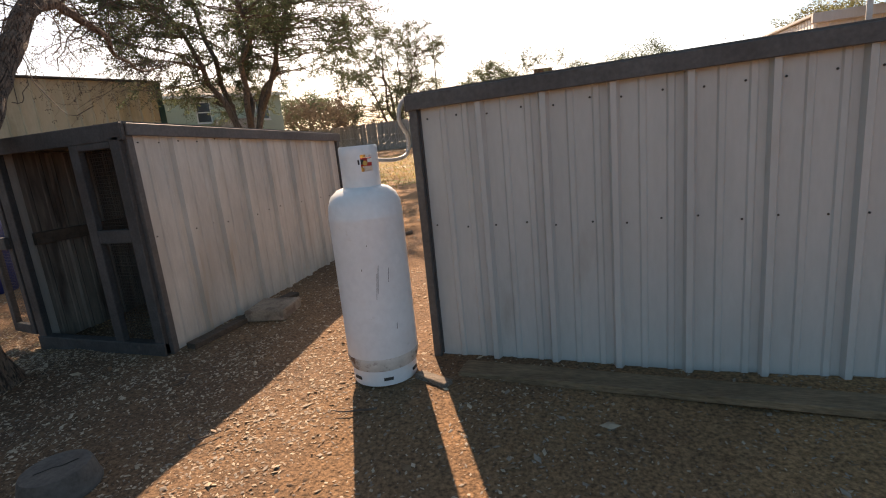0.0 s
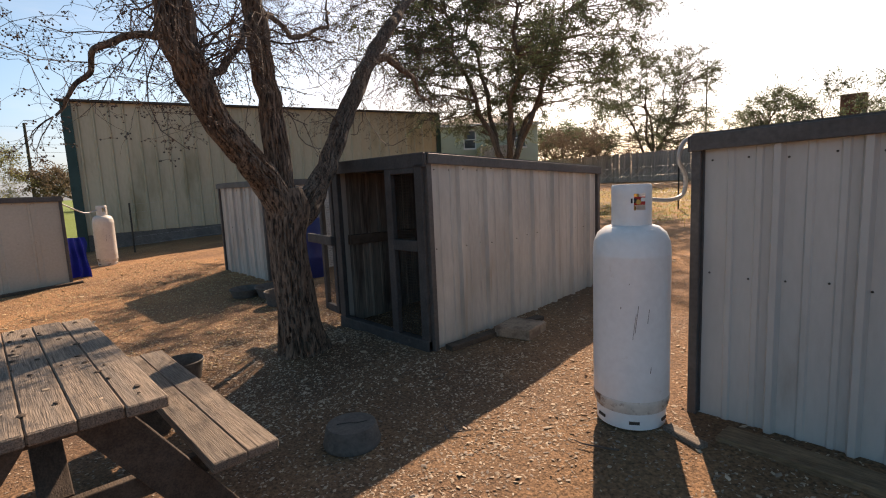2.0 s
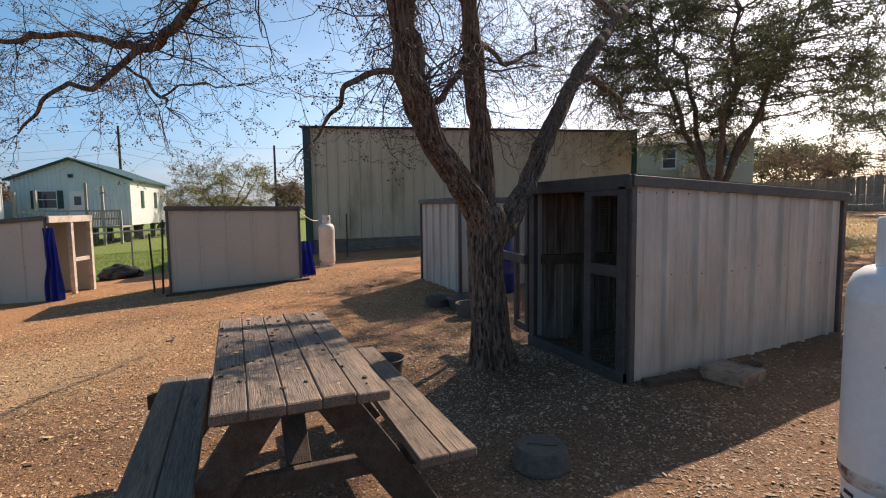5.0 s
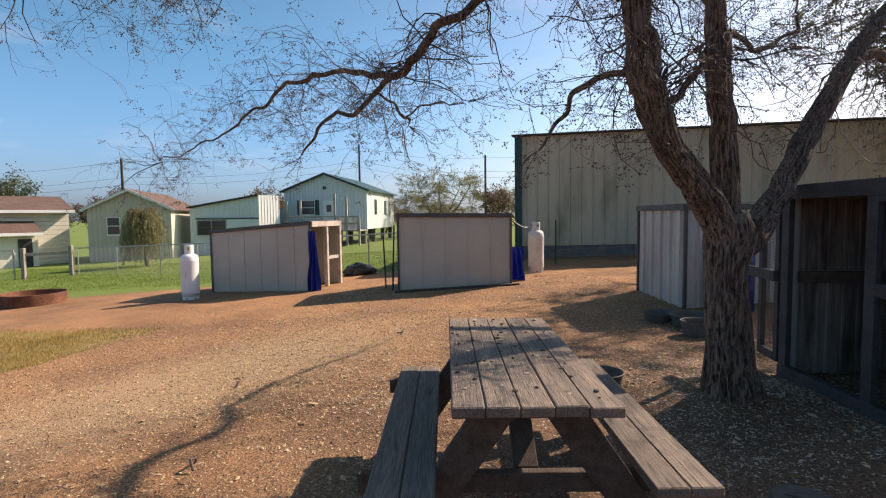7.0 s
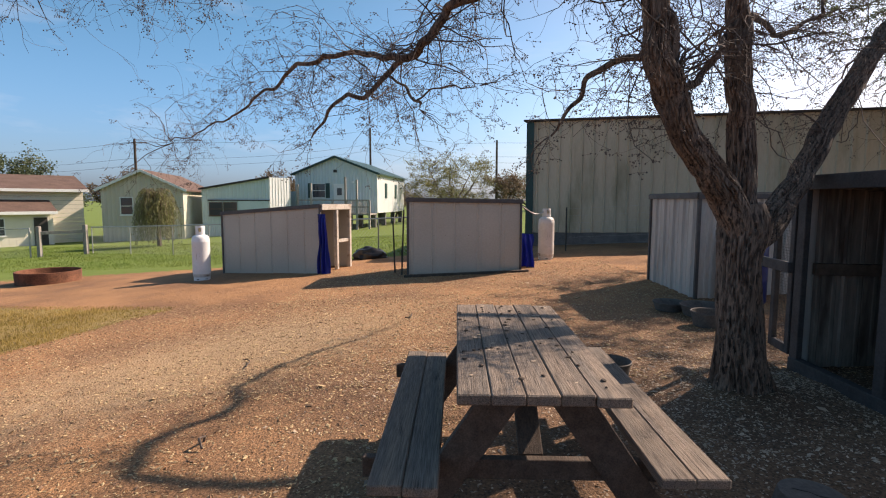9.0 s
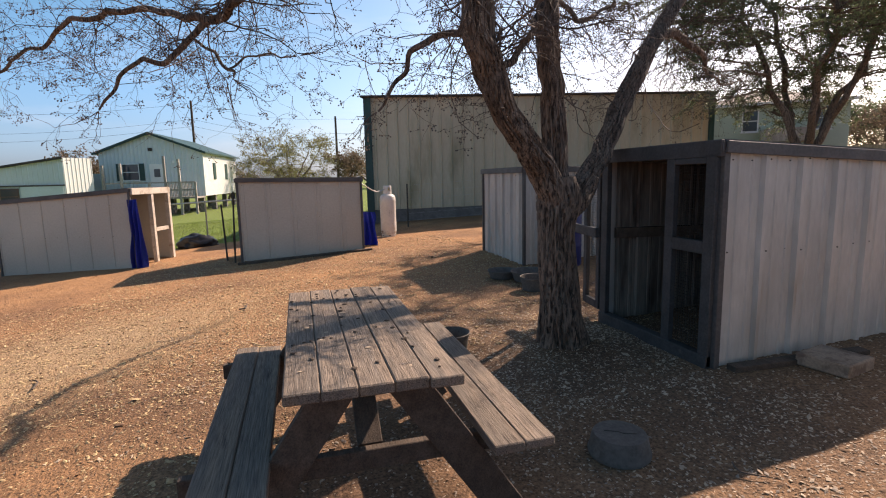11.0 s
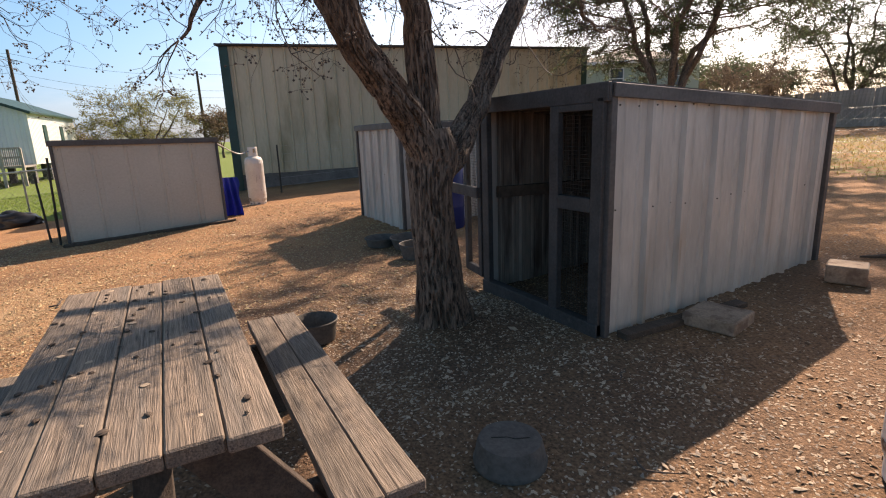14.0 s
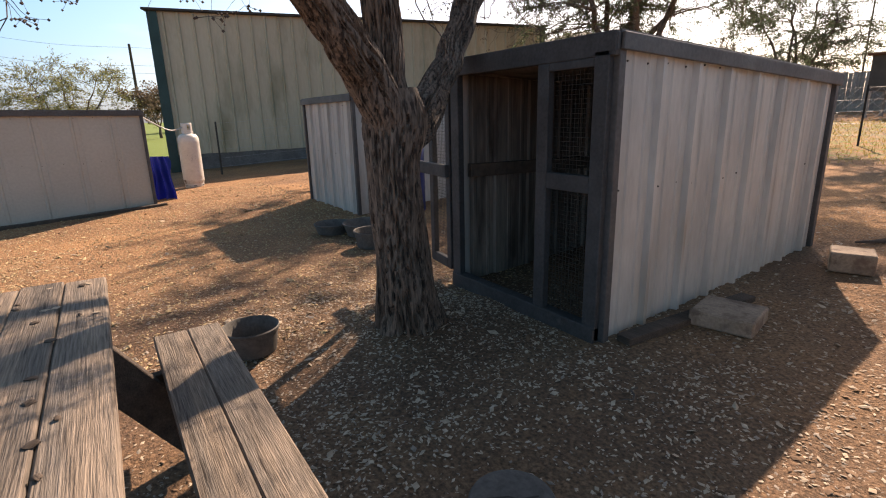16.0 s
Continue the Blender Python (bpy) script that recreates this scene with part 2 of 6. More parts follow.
def beam(bm, a, b, w, h, up=(0, 0, 1), bevel=0.003):
    """A timber of section w (across) by h (along up) from a to b."""
    a, b = Vector(a), Vector(b)
    d = (b - a)
    side = d.cross(Vector(up)).normalized()
    top = side.cross(d).normalized()
    verts = [bm.verts.new(p + side * sx * w / 2 + top * sz * h / 2) for p in (a, b) for sx, sz in ((-1, -1), (1, -1), (1, 1), (-1, 1))]
    q = verts
    faces = [bm.faces.new(f) for f in ((q[0], q[1], q[2], q[3]), (q[4], q[5], q[6], q[7]), (q[0], q[1], q[5], q[4]), (q[1], q[2], q[6], q[5]), (q[2], q[3], q[7], q[6]), (q[3], q[0], q[4], q[7]))]
    if bevel:
        bmesh.ops.bevel(bm, geom=list({e for f in faces for e in f.edges}), offset=bevel, segments=1, affect="EDGES")
    return bm


def lathe(bm, profile, n=32, centre=(0, 0, 0)):
    """Turns (radius, height) pairs round the upright axis."""
    cx, cy, cz = centre
    rings = []
    for r, z in profile:
        rings.append([bm.verts.new((cx + r * math.cos(2 * math.pi * i / n), cy + r * math.sin(2 * math.pi * i / n), cz + z)) for i in range(n)] if r > 1e-6 else [bm.verts.new((cx, cy, cz + z))])
    for a, b in zip(rings, rings[1:]):
        for i in range(n):
            j = (i + 1) % n
            if len(a) == 1 and len(b) == 1:
                continue
            if len(a) == 1:
                bm.faces.new((a[0], b[i], b[j]))
            elif len(b) == 1:
                bm.faces.new((a[i], b[0], a[j]))
            else:
                bm.faces.new((a[i], b[i], b[j], a[j]))
    return bm


def tube(bm, points, radii, n=8, jitter=0.0, rng=random, cap=True):
    points = [Vector(p) for p in points]
    rings = []
    side = None
    for i, p in enumerate(points):
        d = (points[min(i + 1, len(points) - 1)] - points[max(i - 1, 0)]).normalized()
        if side is None:
            side = d.orthogonal().normalized()
        side = (side - d * side.dot(d)).normalized()
        up = d.cross(side)
        r = radii[i]
        rings.append([bm.verts.new(p + (side * math.cos(2 * math.pi * k / n) + up * math.sin(2 * math.pi * k / n)) * r * (1 + jitter * rng.uniform(-1, 1))) for k in range(n)])
    for a, b in zip(rings, rings[1:]):
        for k in range(n):
            bm.faces.new((a[k], a[(k + 1) % n], b[(k + 1) % n], b[k]))
    if cap:
        bm.faces.new(rings[0])
        bm.faces.new(rings[-1])
    return bm


def smooth_path(points, per=6):
    """A Catmull-Rom curve through (x, y, z, radius) points."""
    p = [np.array(q, float) for q in points]
    p = [2 * p[0] - p[1]] + p + [2 * p[-1] - p[-2]]
    out = []
    for i in range(1, len(p) - 2):
        for s in range(per):
            u = s / per
            out.append(0.5 * (2 * p[i] + (p[i + 1] - p[i - 1]) * u + (2 * p[i - 1] - 5 * p[i] + 4 * p[i + 1] - p[i + 2]) * u * u + (3 * p[i] - p[i - 1] - 3 * p[i + 1] + p[i + 2]) * u ** 3))
    out.append(p[-2])
    return out


RIB = [(0.0, 0.0), (0.075, 0.0), (0.083, 0.008), (0.105, 0.008), (0.113, 0.0), (0.192, 0.0), (0.200, 0.008), (0.222, 0.008), (0.230, 0.0), (0.262, 0.0), (0.274, 0.033), (0.300, 0.033), (0.305 + 0.009, 0.0)]


def sheet(bm, length, z0, z1, start=0.0, thick=0.0015, ribs=RIB, pitch=0.314, wave=0.0):
    """Ribbed sheet along x, its ribs standing out towards -y; z0 and z1 are heights at (x=0, x=length)."""
    pts, x, k = [], -start, 0
    while x < length:
        for u, h in ribs[:-1]:
            if 0 <= x + u <= length:
                pts.append((x + u, h))
        x += pitch
    pts = [(0.0, 0.0)] + [p for p in pts if 0.004 < p[0] < length - 0.004] + [(length, 0.0)]
    levels = 5
    grid = []
    for i in range(levels):
        f = i / (levels - 1)
        row = []
        for u, h in pts:
            a = z0[0] + (z0[1] - z0[0]) * u / length
            b = z1[0] + (z1[1] - z1[0]) * u / length
            dent = wave * noise.noise(Vector((u * 1.3, f * 1.7, 3.1))) if wave else 0
            edge = 0.012 * noise.noise(Vector((u * 9, 1.7, 0.4))) if i == 0 else 0
            row.append((u, -h - dent, a + (b - a) * f + edge))
        grid.append(row)
    front = [[bm.verts.new(p) for p in row] for row in grid]
    back = [[bm.verts.new((p[0], p[1] + thick, p[2])) for p in row] for row in grid]
    for g, flip in ((front, 0), (back, 1)):
        for a, b in zip(g, g[1:]):
            for k in range(len(a) - 1):
                q = (a[k], a[k + 1], b[k + 1], b[k])
                bm.faces.new(q[::-1] if flip else q)
    for k in range(len(pts) - 1):
        bm.faces.new((front[0][k], back[0][k], back[0][k + 1], front[0][k + 1]))
        bm.faces.new((front[-1][k], front[-1][k + 1], back[-1][k + 1], back[-1][k]))
    return bm


def screws(bm, xs, zs, y=-0.004):
    for x in xs:
        for z in zs:
            made = bmesh.ops.create_cone(bm, cap_ends=True, segments=6, radius1=0.0055, radius2=0.004, depth=0.006)["verts"]
            bmesh.ops.rotate(bm, verts=made, matrix=Matrix.Rotation(radians(90), 3, "X"))
            bmesh.ops.translate(bm, verts=made, vec=(x, y, z))
    return bm


# ---- ground ----
def soil_material():
    mat = material("soil_ground", (0.120, 0.068, 0.041), 0.95, 0.0, 60, 0.6, 0.7, 0.15, 0.9, 70, tint=(0.20, 0.116, 0.066))
    nodes, links = mat.node_tree.nodes, mat.node_tree.links
    bsdf = nodes["Principled BSDF"]
    old = bsdf.inputs["Base Color"].links[0].from_socket
    coord = nodes.new("ShaderNodeTexCoord")
    attr = nodes.new("ShaderNodeAttribute")
    attr.attribute_name = "grass"
    n1 = nodes.new("ShaderNodeTexNoise")
    n1.inputs["Scale"].default_value, n1.inputs["Detail"].default_value = 7.0, 6.0
    links.new(coord.outputs["Object"], n1.inputs["Vector"])
    add = nodes.new("ShaderNodeMath")
    add.operation = "MULTIPLY_ADD"
    add.inputs[1].default_value, add.inputs[2].default_value = 0.9, -0.45
    links.new(n1.outputs["Fac"], add.inputs[0])
    total = nodes.new("ShaderNodeMath")
    total.operation = "ADD"
    links.new(attr.outputs["Fac"], total.inputs[0])
    links.new(add.outputs[0], total.inputs[1])
    ramp = nodes.new("ShaderNodeMapRange")
    ramp.inputs[1].default_value, ramp.inputs[2].default_value = 0.42, 0.62
    links.new(total.outputs[0], ramp.inputs[0])
    green = nodes.new("ShaderNodeMix")
    green.data_type = "RGBA"
    green.inputs[6].default_value, green.inputs[7].default_value = (0.095, 0.165, 0.022, 1), (0.155, 0.20, 0.04, 1)
    n2 = nodes.new("ShaderNodeTexNoise")
    n2.inputs["Scale"].default_value, n2.inputs["Detail"].default_value = 3.0, 8.0
    links.new(coord.outputs["Object"], n2.inputs["Vector"])
    links.new(n2.outputs["Fac"], green.inputs[0])
    out = nodes.new("ShaderNodeMix")
    out.data_type = "RGBA"
    links.new(ramp.outputs[0], out.inputs[0])
    # tree shade is put into darker soil; the open yard stays dry and orange
    unshaded = nodes.new("ShaderNodeAttribute")
    unshaded.attribute_name = "unshaded"
    w_add = nodes.new("ShaderNodeMath")
    w_add.operation = "MULTIPLY_ADD"
    w_add.inputs[1].default_value, w_add.use_clamp = 0.7, True
    links.new(add.outputs[0], w_add.inputs[0])
    links.new(unshaded.outputs["Fac"], w_add.inputs[2])
    open_soil = nodes.new("ShaderNodeMix")
    open_soil.data_type, open_soil.blend_type = "RGBA", "MULTIPLY"
    open_soil.clamp_result = False
    open_soil.inputs[7].default_value = (1.75, 1.58, 1.32, 1)
    links.new(w_add.outputs[0], open_soil.inputs[0])
    links.new(old, open_soil.inputs[6])
    links.new(open_soil.outputs[2], out.inputs[6])
    dry = nodes.new("ShaderNodeAttribute")
    dry.attribute_name = "dry"
    straw = nodes.new("ShaderNodeMix")
    straw.data_type = "RGBA"
    straw.inputs[7].default_value = (0.27, 0.19, 0.066, 1)
    links.new(dry.outputs["Fac"], straw.inputs[0])
    links.new(green.outputs[2], straw.inputs[6])
    links.new(straw.outputs[2], out.inputs[7])
    # pale worn sand, away from the sheds
    sand = nodes.new("ShaderNodeAttribute")
    sand.attribute_name = "sand"
    s_add = nodes.new("ShaderNodeMath")
    s_add.operation = "ADD"
    links.new(sand.outputs["Fac"], s_add.inputs[0])
    links.new(add.outputs[0], s_add.inputs[1])
    s_ramp = nodes.new("ShaderNodeMapRange")
    s_ramp.inputs[1].default_value, s_ramp.inputs[2].default_value, s_ramp.inputs[4].default_value = 0.3, 0.85, 0.75
    links.new(s_add.outputs[0], s_ramp.inputs[0])
    final = nodes.new("ShaderNodeMix")
    final.data_type = "RGBA"
    links.new(s_ramp.outputs[0], final.inputs[0])
    links.new(out.outputs[2], final.inputs[6])
    final.inputs[7].default_value = (0.37, 0.262, 0.158, 1)
    links.new(final.outputs[2], bsdf.inputs["Base Color"])
    clods = nodes.new("ShaderNodeTexNoise")
    clods.inputs["Scale"].default_value, clods.inputs["Detail"].default_value, clods.inputs["Roughness"].default_value = 14.0, 8.0, 0.7
    links.new(coord.outputs["Object"], clods.inputs["Vector"])
    relief = nodes.new("ShaderNodeBump")
    relief.inputs["Strength"].default_value, relief.inputs["Distance"].default_value = 0.8, 0.03
    links.new(clods.outputs["Fac"], relief.inputs["Height"])
    fine = bsdf.inputs["Normal"].links[0].from_node
    links.new(relief.outputs[0], fine.inputs["Normal"])
    return mat


def dry_patch(x, y):
    """The patch of dry grass in the middle of the yard, 0 to 1."""
    def side(v, w):
        return max(0.0, min(1.0, 0.5 + v / w))
    return side(-7.53 - 0.29 * (x + 5.0) - y, 0.35) * side(x + 6.75 - 0.2 * (y + 8.0), 0.5) * side(1.8 - x, 1.0) * side(y + 12.2, 1.4)


def grass_amount(x, y):
    """How far a place is lawn rather than bare soil, 0 to 1."""
    def side(v, w):
        return max(0.0, min(1.0, 0.5 + v / w))
    lawn = side(-13.4 - 0.22 * (y + 4.0) - x, 1.2) * side(-1.6 - y, 0.8)
    lawn = max(lawn, side(-19.5 - x, 2.0))
    patch = dry_patch(x, y) * 0.8
    back = side(y - 6.6, 2.0) * side(16.5 - y, 2.0) * side(-1.5 - x, 2) * 0.47
    return max(lawn, patch, back)


def build_ground():
    xs = sorted({round(v, 3) for v in list(np.linspace(-9, 4, 90)) + list(np.linspace(-24, -9, 60)) + list(np.linspace(4, 14, 16)) + [-400, -200, -100, -60, -40, -32, -28, 20, 30, 50, 100, 200, 400, -1000, -3000, 1000, 3000]})
    ys = sorted({round(v, 3) for v in list(np.linspace(-9, 4, 90)) + list(np.linspace(-24, -9, 50)) + list(np.linspace(4, 22, 40)) + [-400, -200, -100, -60, -40, -30, 26, 32, 40, 60, 100, 200, 400, -1000, -3000, 1000, 3000]})
    verts, grass, sand, dry, unshaded = [], [], [], [], []
    for y in ys:
        for x in xs:
            lump = 0.0
            if -24 < x < 14 and -24 < y < 22:
                lump = 0.018 * noise.noise(Vector((x * 0.9, y * 0.9, 0))) + 0.012 * noise.noise(Vector((x * 3.1, y * 3.1, 5)))
                d = math.hypot(x + 2.4, y + 0.62)
                lump += 0.07 * math.exp(-(d / 0.42) ** 2)
            verts.append((x, y, ground_z(x, y) + lump))
            grass.append(grass_amount(x, y))
            along, across = (x + 3.9) * 0.77 - (y + 5.0) * 0.64, (x + 3.9) * 0.64 + (y + 5.0) * 0.77
            sand.append(0.85 * math.exp(-((along / 2.9) ** 2 + (across / 1.25) ** 2)) + 0.10)
            # 0 where shade is coloured into the soil round the tree, 1 beyond it
            unshaded.append(max(0.0, min(1.0, (math.hypot(x + 1.8, y + 0.8) - 1.6) / 2.6)))
            dry.append(dry_patch(x, y))
    nx = len(xs)
    faces = [(j * nx + i, j * nx + i + 1, (j + 1) * nx + i + 1, (j + 1) * nx + i) for j in range(len(ys) - 1) for i in range(nx - 1)]
    mesh = bpy.data.meshes.new("ground")
    mesh.from_pydata(verts, [], faces)
    for name, values in (("grass", grass), ("sand", sand), ("dry", dry), ("unshaded", unshaded)):
        mesh.attributes.new(name, "FLOAT", "POINT").data.foreach_set("value", values)
    mesh.materials.append(soil_material())
    mesh.polygons.foreach_set("use_smooth", [True] * len(mesh.polygons))
    return tagged(new("ground", mesh), "brown chicken-yard soil with wood chips and lawn", "ground", kind="structure")


build_ground()


# ---- sheds ----
def small_shed(name_label, m, length, depth, z_left, z_right, top_front, mat, open_end=False, rib_start=0.0, seed=1, group="metal chicken sheds", ribs=RIB, pitch=0.314, back_drop=0.0):
    """A low ribbed-metal shed: its long wall along +x at y=0, going back to y=depth; z values are local."""
    shed = thing("chicken_shed", m, name_label, "shed", group)
    tl, tr = top_front
    rnd = random.Random(seed)
    # walls
    wall = part("front_wall", sheet(bmesh.new(), length, (z_left, z_right), (tl - 0.05, tr - 0.05), rib_start, ribs=ribs, pitch=pitch, wave=0.008), mat, shed)
    bm = sheet(bmesh.new(), length, (z_left - 0.16, z_right - 0.16), (tl - 0.05 - back_drop, tr - 0.05 - back_drop), rib_start, ribs=ribs, pitch=pitch)
    bmesh.ops.scale(bm, verts=bm.verts, vec=(1, -1, 1))
    bmesh.ops.translate(bm, verts=bm.verts, vec=(0, depth, 0))
    part("back_wall", bm, mat, shed)
    for u, top, low, sign in ((0.0, tl, z_left, -1), (length, tr, z_right, 1)):
        if u == 0.0 and open_end or u != 0.0 and open_end == "right":
            continue
        bm = sheet(bmesh.new(), depth, (low - 0.07, low - 0.07), (top - 0.05, top - 0.05 - back_drop), 0.1, ribs=ribs, pitch=pitch)
        bmesh.ops.rotate(bm, verts=bm.verts, matrix=Matrix.Rotation(radians(90), 3, "Z"))
        if sign < 0:
            bmesh.ops.scale(bm, verts=bm.verts, vec=(-1, 1, 1))
        bmesh.ops.translate(bm, verts=bm.verts, vec=(u, 0, 0))
        part("end_wall", bm, mat, shed)
    # roof slab and edge trim
    bm = bmesh.new()
    o = 0.035
    v = [bm.verts.new(p) for p in ((-o, -o, tl - 0.012), (length + o, -o, tr - 0.012), (length + o, depth + o, tr - 0.012 - back_drop), (-o, depth + o, tl - 0.012 - back_drop))]
    w = [bm.verts.new(p.co + Vector((0, 0, 0.02))) for p in v]
    bm.faces.new(v), bm.faces.new(w)
    for k in range(4):
        bm.faces.new((v[k], v[(k + 1) % 4], w[(k + 1) % 4], w[k]))
    part("roof", bm, M_TRIM, shed)
    for a, b in (((-o, -o - 0.01, tl - 0.04), (length + o, -o - 0.01, tr - 0.04)), ((-o, depth + o + 0.01, tl - 0.04 - back_drop), (length + o, depth + o + 0.01, tr - 0.04 - back_drop)), ((-o - 0.01, -o, tl - 0.042), (-o - 0.01, depth + o, tl - 0.042 - back_drop)), ((length + o + 0.01, -o, tr - 0.042), (length + o + 0.01, depth + o, tr - 0.042 - back_drop))):
        part("edge_trim", beam(bmesh.new(), a, b, 0.018, 0.075), M_TRIM, shed, "dark grey metal edge trim")
    for x, y, top, low in ((-0.012, -0.012, tl, z_left), (length + 0.012, -0.012, tr, z_right), (-0.012, depth + 0.012, tl - back_drop, z_left), (length + 0.012, depth + 0.012, tr - back_drop, z_right)):
        part("corner_trim", box(bmesh.new(), x - 0.022, x + 0.022, y - 0.022, y + 0.022, low, top - 0.06, 0.003), M_TRIM, shed)
    rows = [0.52 * (tl + z_left), tl - 0.12]
    first = None
    for z in rows:
        for k in range(int(length / pitch * 2)):
            if first is None:
                first = part("screw", screws(bmesh.new(), [0], [0]), M_STEEL_DARK, wall)
                s = first
            else:
                s = new("screw", first.data)
                s.parent = wall
            s.location = (k * pitch / 2 + 0.06 + rnd.uniform(-0.012, 0.012), -0.001, z + rnd.uniform(-0.012, 0.012))
    return shed


def screen_mesh(bm, w, h, step=0.022, t=0.0016):
    n = int(w / step)
    for i in range(1, n):
        box(bm, i * w / n - t / 2, i * w / n + t / 2, -t / 2, t / 2, 0, h)
    n = int(h / step)
    for i in range(1, n):
        box(bm, 0, w, -t / 2, t / 2, i * h / n - t / 2, i * h / n + t / 2)
    return bm


# The pale shed with the screened front, beside the tree.
L_SHED = small_shed("pale grey ribbed-metal chicken shed with dark trim and open screened front", Matrix.Translation((-1.60, 0.06, 0)) @ Matrix.Rotation(radians(90), 4, "Z"), 2.34, 1.25, -0.02, 0.07, (1.486, 1.36), M_SHEET, open_end=True, rib_start=-0.02)


def screened_front(shed):
    """Timber front with a screened panel, an open doorway and a door swung wide; local x is depth, y runs away from the corner."""
    f = -0.03
    def post(name, y0, y1, z0, z1, x0=-0.035, x1=0.01, label=""):
        return part(name, box(bmesh.new(), f + x0, f + x1, y0, y1, z0, z1, 0.004), M_FRAME, shed, label)
    post("front_post", 0.0, 0.085, 0.0, 1.41, label="dark grey painted corner post")
    post("front_post", 1.165, 1.25, 0.0, 1.41)
    post("head_beam", -0.03, 1.28, 1.385, 1.49)
    post("panel_stile", 0.37, 0.45, 0.06, 1.385)
    post("panel_rail", 0.085, 0.37, 0.755, 0.84, label="dark rail with scuffed pale paint")
    post("panel_rail", 0.085, 0.37, 1.345, 1.385)
    post("door_sill", 0.0, 1.25, -0.03, 0.075, -0.045, 0.03)
    for z0, z1 in ((0.075, 0.755), (0.84, 1.345)):
        bm = screen_mesh(bmesh.new(), 0.285, z1 - z0)
        bmesh.ops.rotate(bm, verts=bm.verts, matrix=Matrix.Rotation(radians(90), 3, "Z"))
        bmesh.ops.translate(bm, verts=bm.verts, vec=(f + 0.012, 0.085, z0))
        part("wire_screen", bm, M_SCREEN, shed, "dark hardware-cloth screen")["kind"] = "stuff"
    # added lining, coloured darker than the outer walls to carry the inside shade
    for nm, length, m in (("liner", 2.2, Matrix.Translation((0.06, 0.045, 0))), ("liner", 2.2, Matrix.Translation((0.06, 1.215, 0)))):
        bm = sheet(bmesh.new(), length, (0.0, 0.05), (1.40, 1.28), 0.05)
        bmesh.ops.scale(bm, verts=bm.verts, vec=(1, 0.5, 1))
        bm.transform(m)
        part("inner_sheet", bm, M_LINER, shed, "added streaked inner ribbed sheet, coloured dark for the shade inside")
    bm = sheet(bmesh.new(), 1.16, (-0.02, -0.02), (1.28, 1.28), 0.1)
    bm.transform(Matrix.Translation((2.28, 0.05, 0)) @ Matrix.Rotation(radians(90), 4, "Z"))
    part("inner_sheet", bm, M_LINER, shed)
    # added board under the roof that keeps the top of the doorway dark
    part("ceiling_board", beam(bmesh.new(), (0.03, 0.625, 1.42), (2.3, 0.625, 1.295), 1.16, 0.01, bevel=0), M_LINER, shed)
    # roost bar
    part("roost_bar", beam(bmesh.new(), (1.5, 0.06, 0.72), (1.5, 1.19, 0.72), 0.09, 0.09), M_INSIDE, shed)
    for y in (0.05, 1.2):
        part("inner_rail", beam(bmesh.new(), (0.05, y, 0.78), (2.28, y, 0.74), 0.04, 0.09), M_INSIDE, shed)
    return shed


screened_front(L_SHED)


def open_door():
    door = thing("screen_door", Matrix.Translation((-2.88, 0.02, 0.02)) @ Matrix.Rotation(radians(172), 4, "Z"), "dark timber screen door standing open beside the shed doorway", "door")
    for name, d in (("stile", (0.0, 0.06, -0.02, 0.02, 0.06, 1.33)), ("stile", (0.27, 0.33, -0.02, 0.02, 0.06, 1.33)), ("rail", (0.06, 0.27, -0.02, 0.02, 1.27, 1.33)), ("rail", (0.06, 0.27, -0.02, 0.02, 0.06, 0.13)), ("mid_rail", (0.0, 0.60, 0.021, 0.055, 0.715, 0.80))):
        part(name, box(bmesh.new(), *d, 0.004), M_FRAME, door)
    for z0, z1 in ((0.13, 0.72), (0.79, 1.27)):
        bm = screen_mesh(bmesh.new(), 0.21, z1 - z0)
        bmesh.ops.translate(bm, verts=bm.verts, vec=(0.06, 0.0, z0))
        part("wire_screen", bm, M_SCREEN, door)["kind"] = "stuff"
    return door


open_door()

# The grey shed beside the gas cylinder.
R_SHED = small_shed("grey ribbed-metal chicken shed with dark trim, on bare soil", Matrix.Translation((0.24, 0.24, 0)), 2.44, 1.25, 0.005, 0.0, (1.44, 1.495), M_SHEET_GREY, open_end=False, rib_start=-0.045)
for y in (0.02, 0.62, 1.2):
    part("end_post", box(bmesh.new(), -0.03, 0.02, y - 0.03, y + 0.04, 0.02, 1.39, 0.004), M_FRAME, R_SHED)
part("end_beam", box(bmesh.new(), -0.03, 0.02, 0.05, 1.2, 1.30, 1.39, 0.004), M_FRAME, R_SHED)

# The shed beyond the tree, the wide one and the one with the tarp.
S_SHED = small_shed("pale ribbed-metal chicken shed standing behind the tree", Matrix.Translation((-7.25, 0.56, 0)), 1.62, 2.4, -0.02, 0.0, (1.41, 1.41), M_SHEET, rib_start=0.05)
M_SHED = small_shed("wide tan metal chicken shed with nearly flat panels", Matrix.Translation((-9.08, -3.62, 0)) @ Matrix.Rotation(radians(90), 4, "Z"), 2.26, 1.3, -0.20, -0.11, (1.36, 1.325), M_SHEET_TAN, ribs=[(0, 0), (0.012, 0.014), (0.03, 0.014), (0.042, 0.0), (0.10, 0), (0.11, 0.008), (0.125, 0)], pitch=0.46)
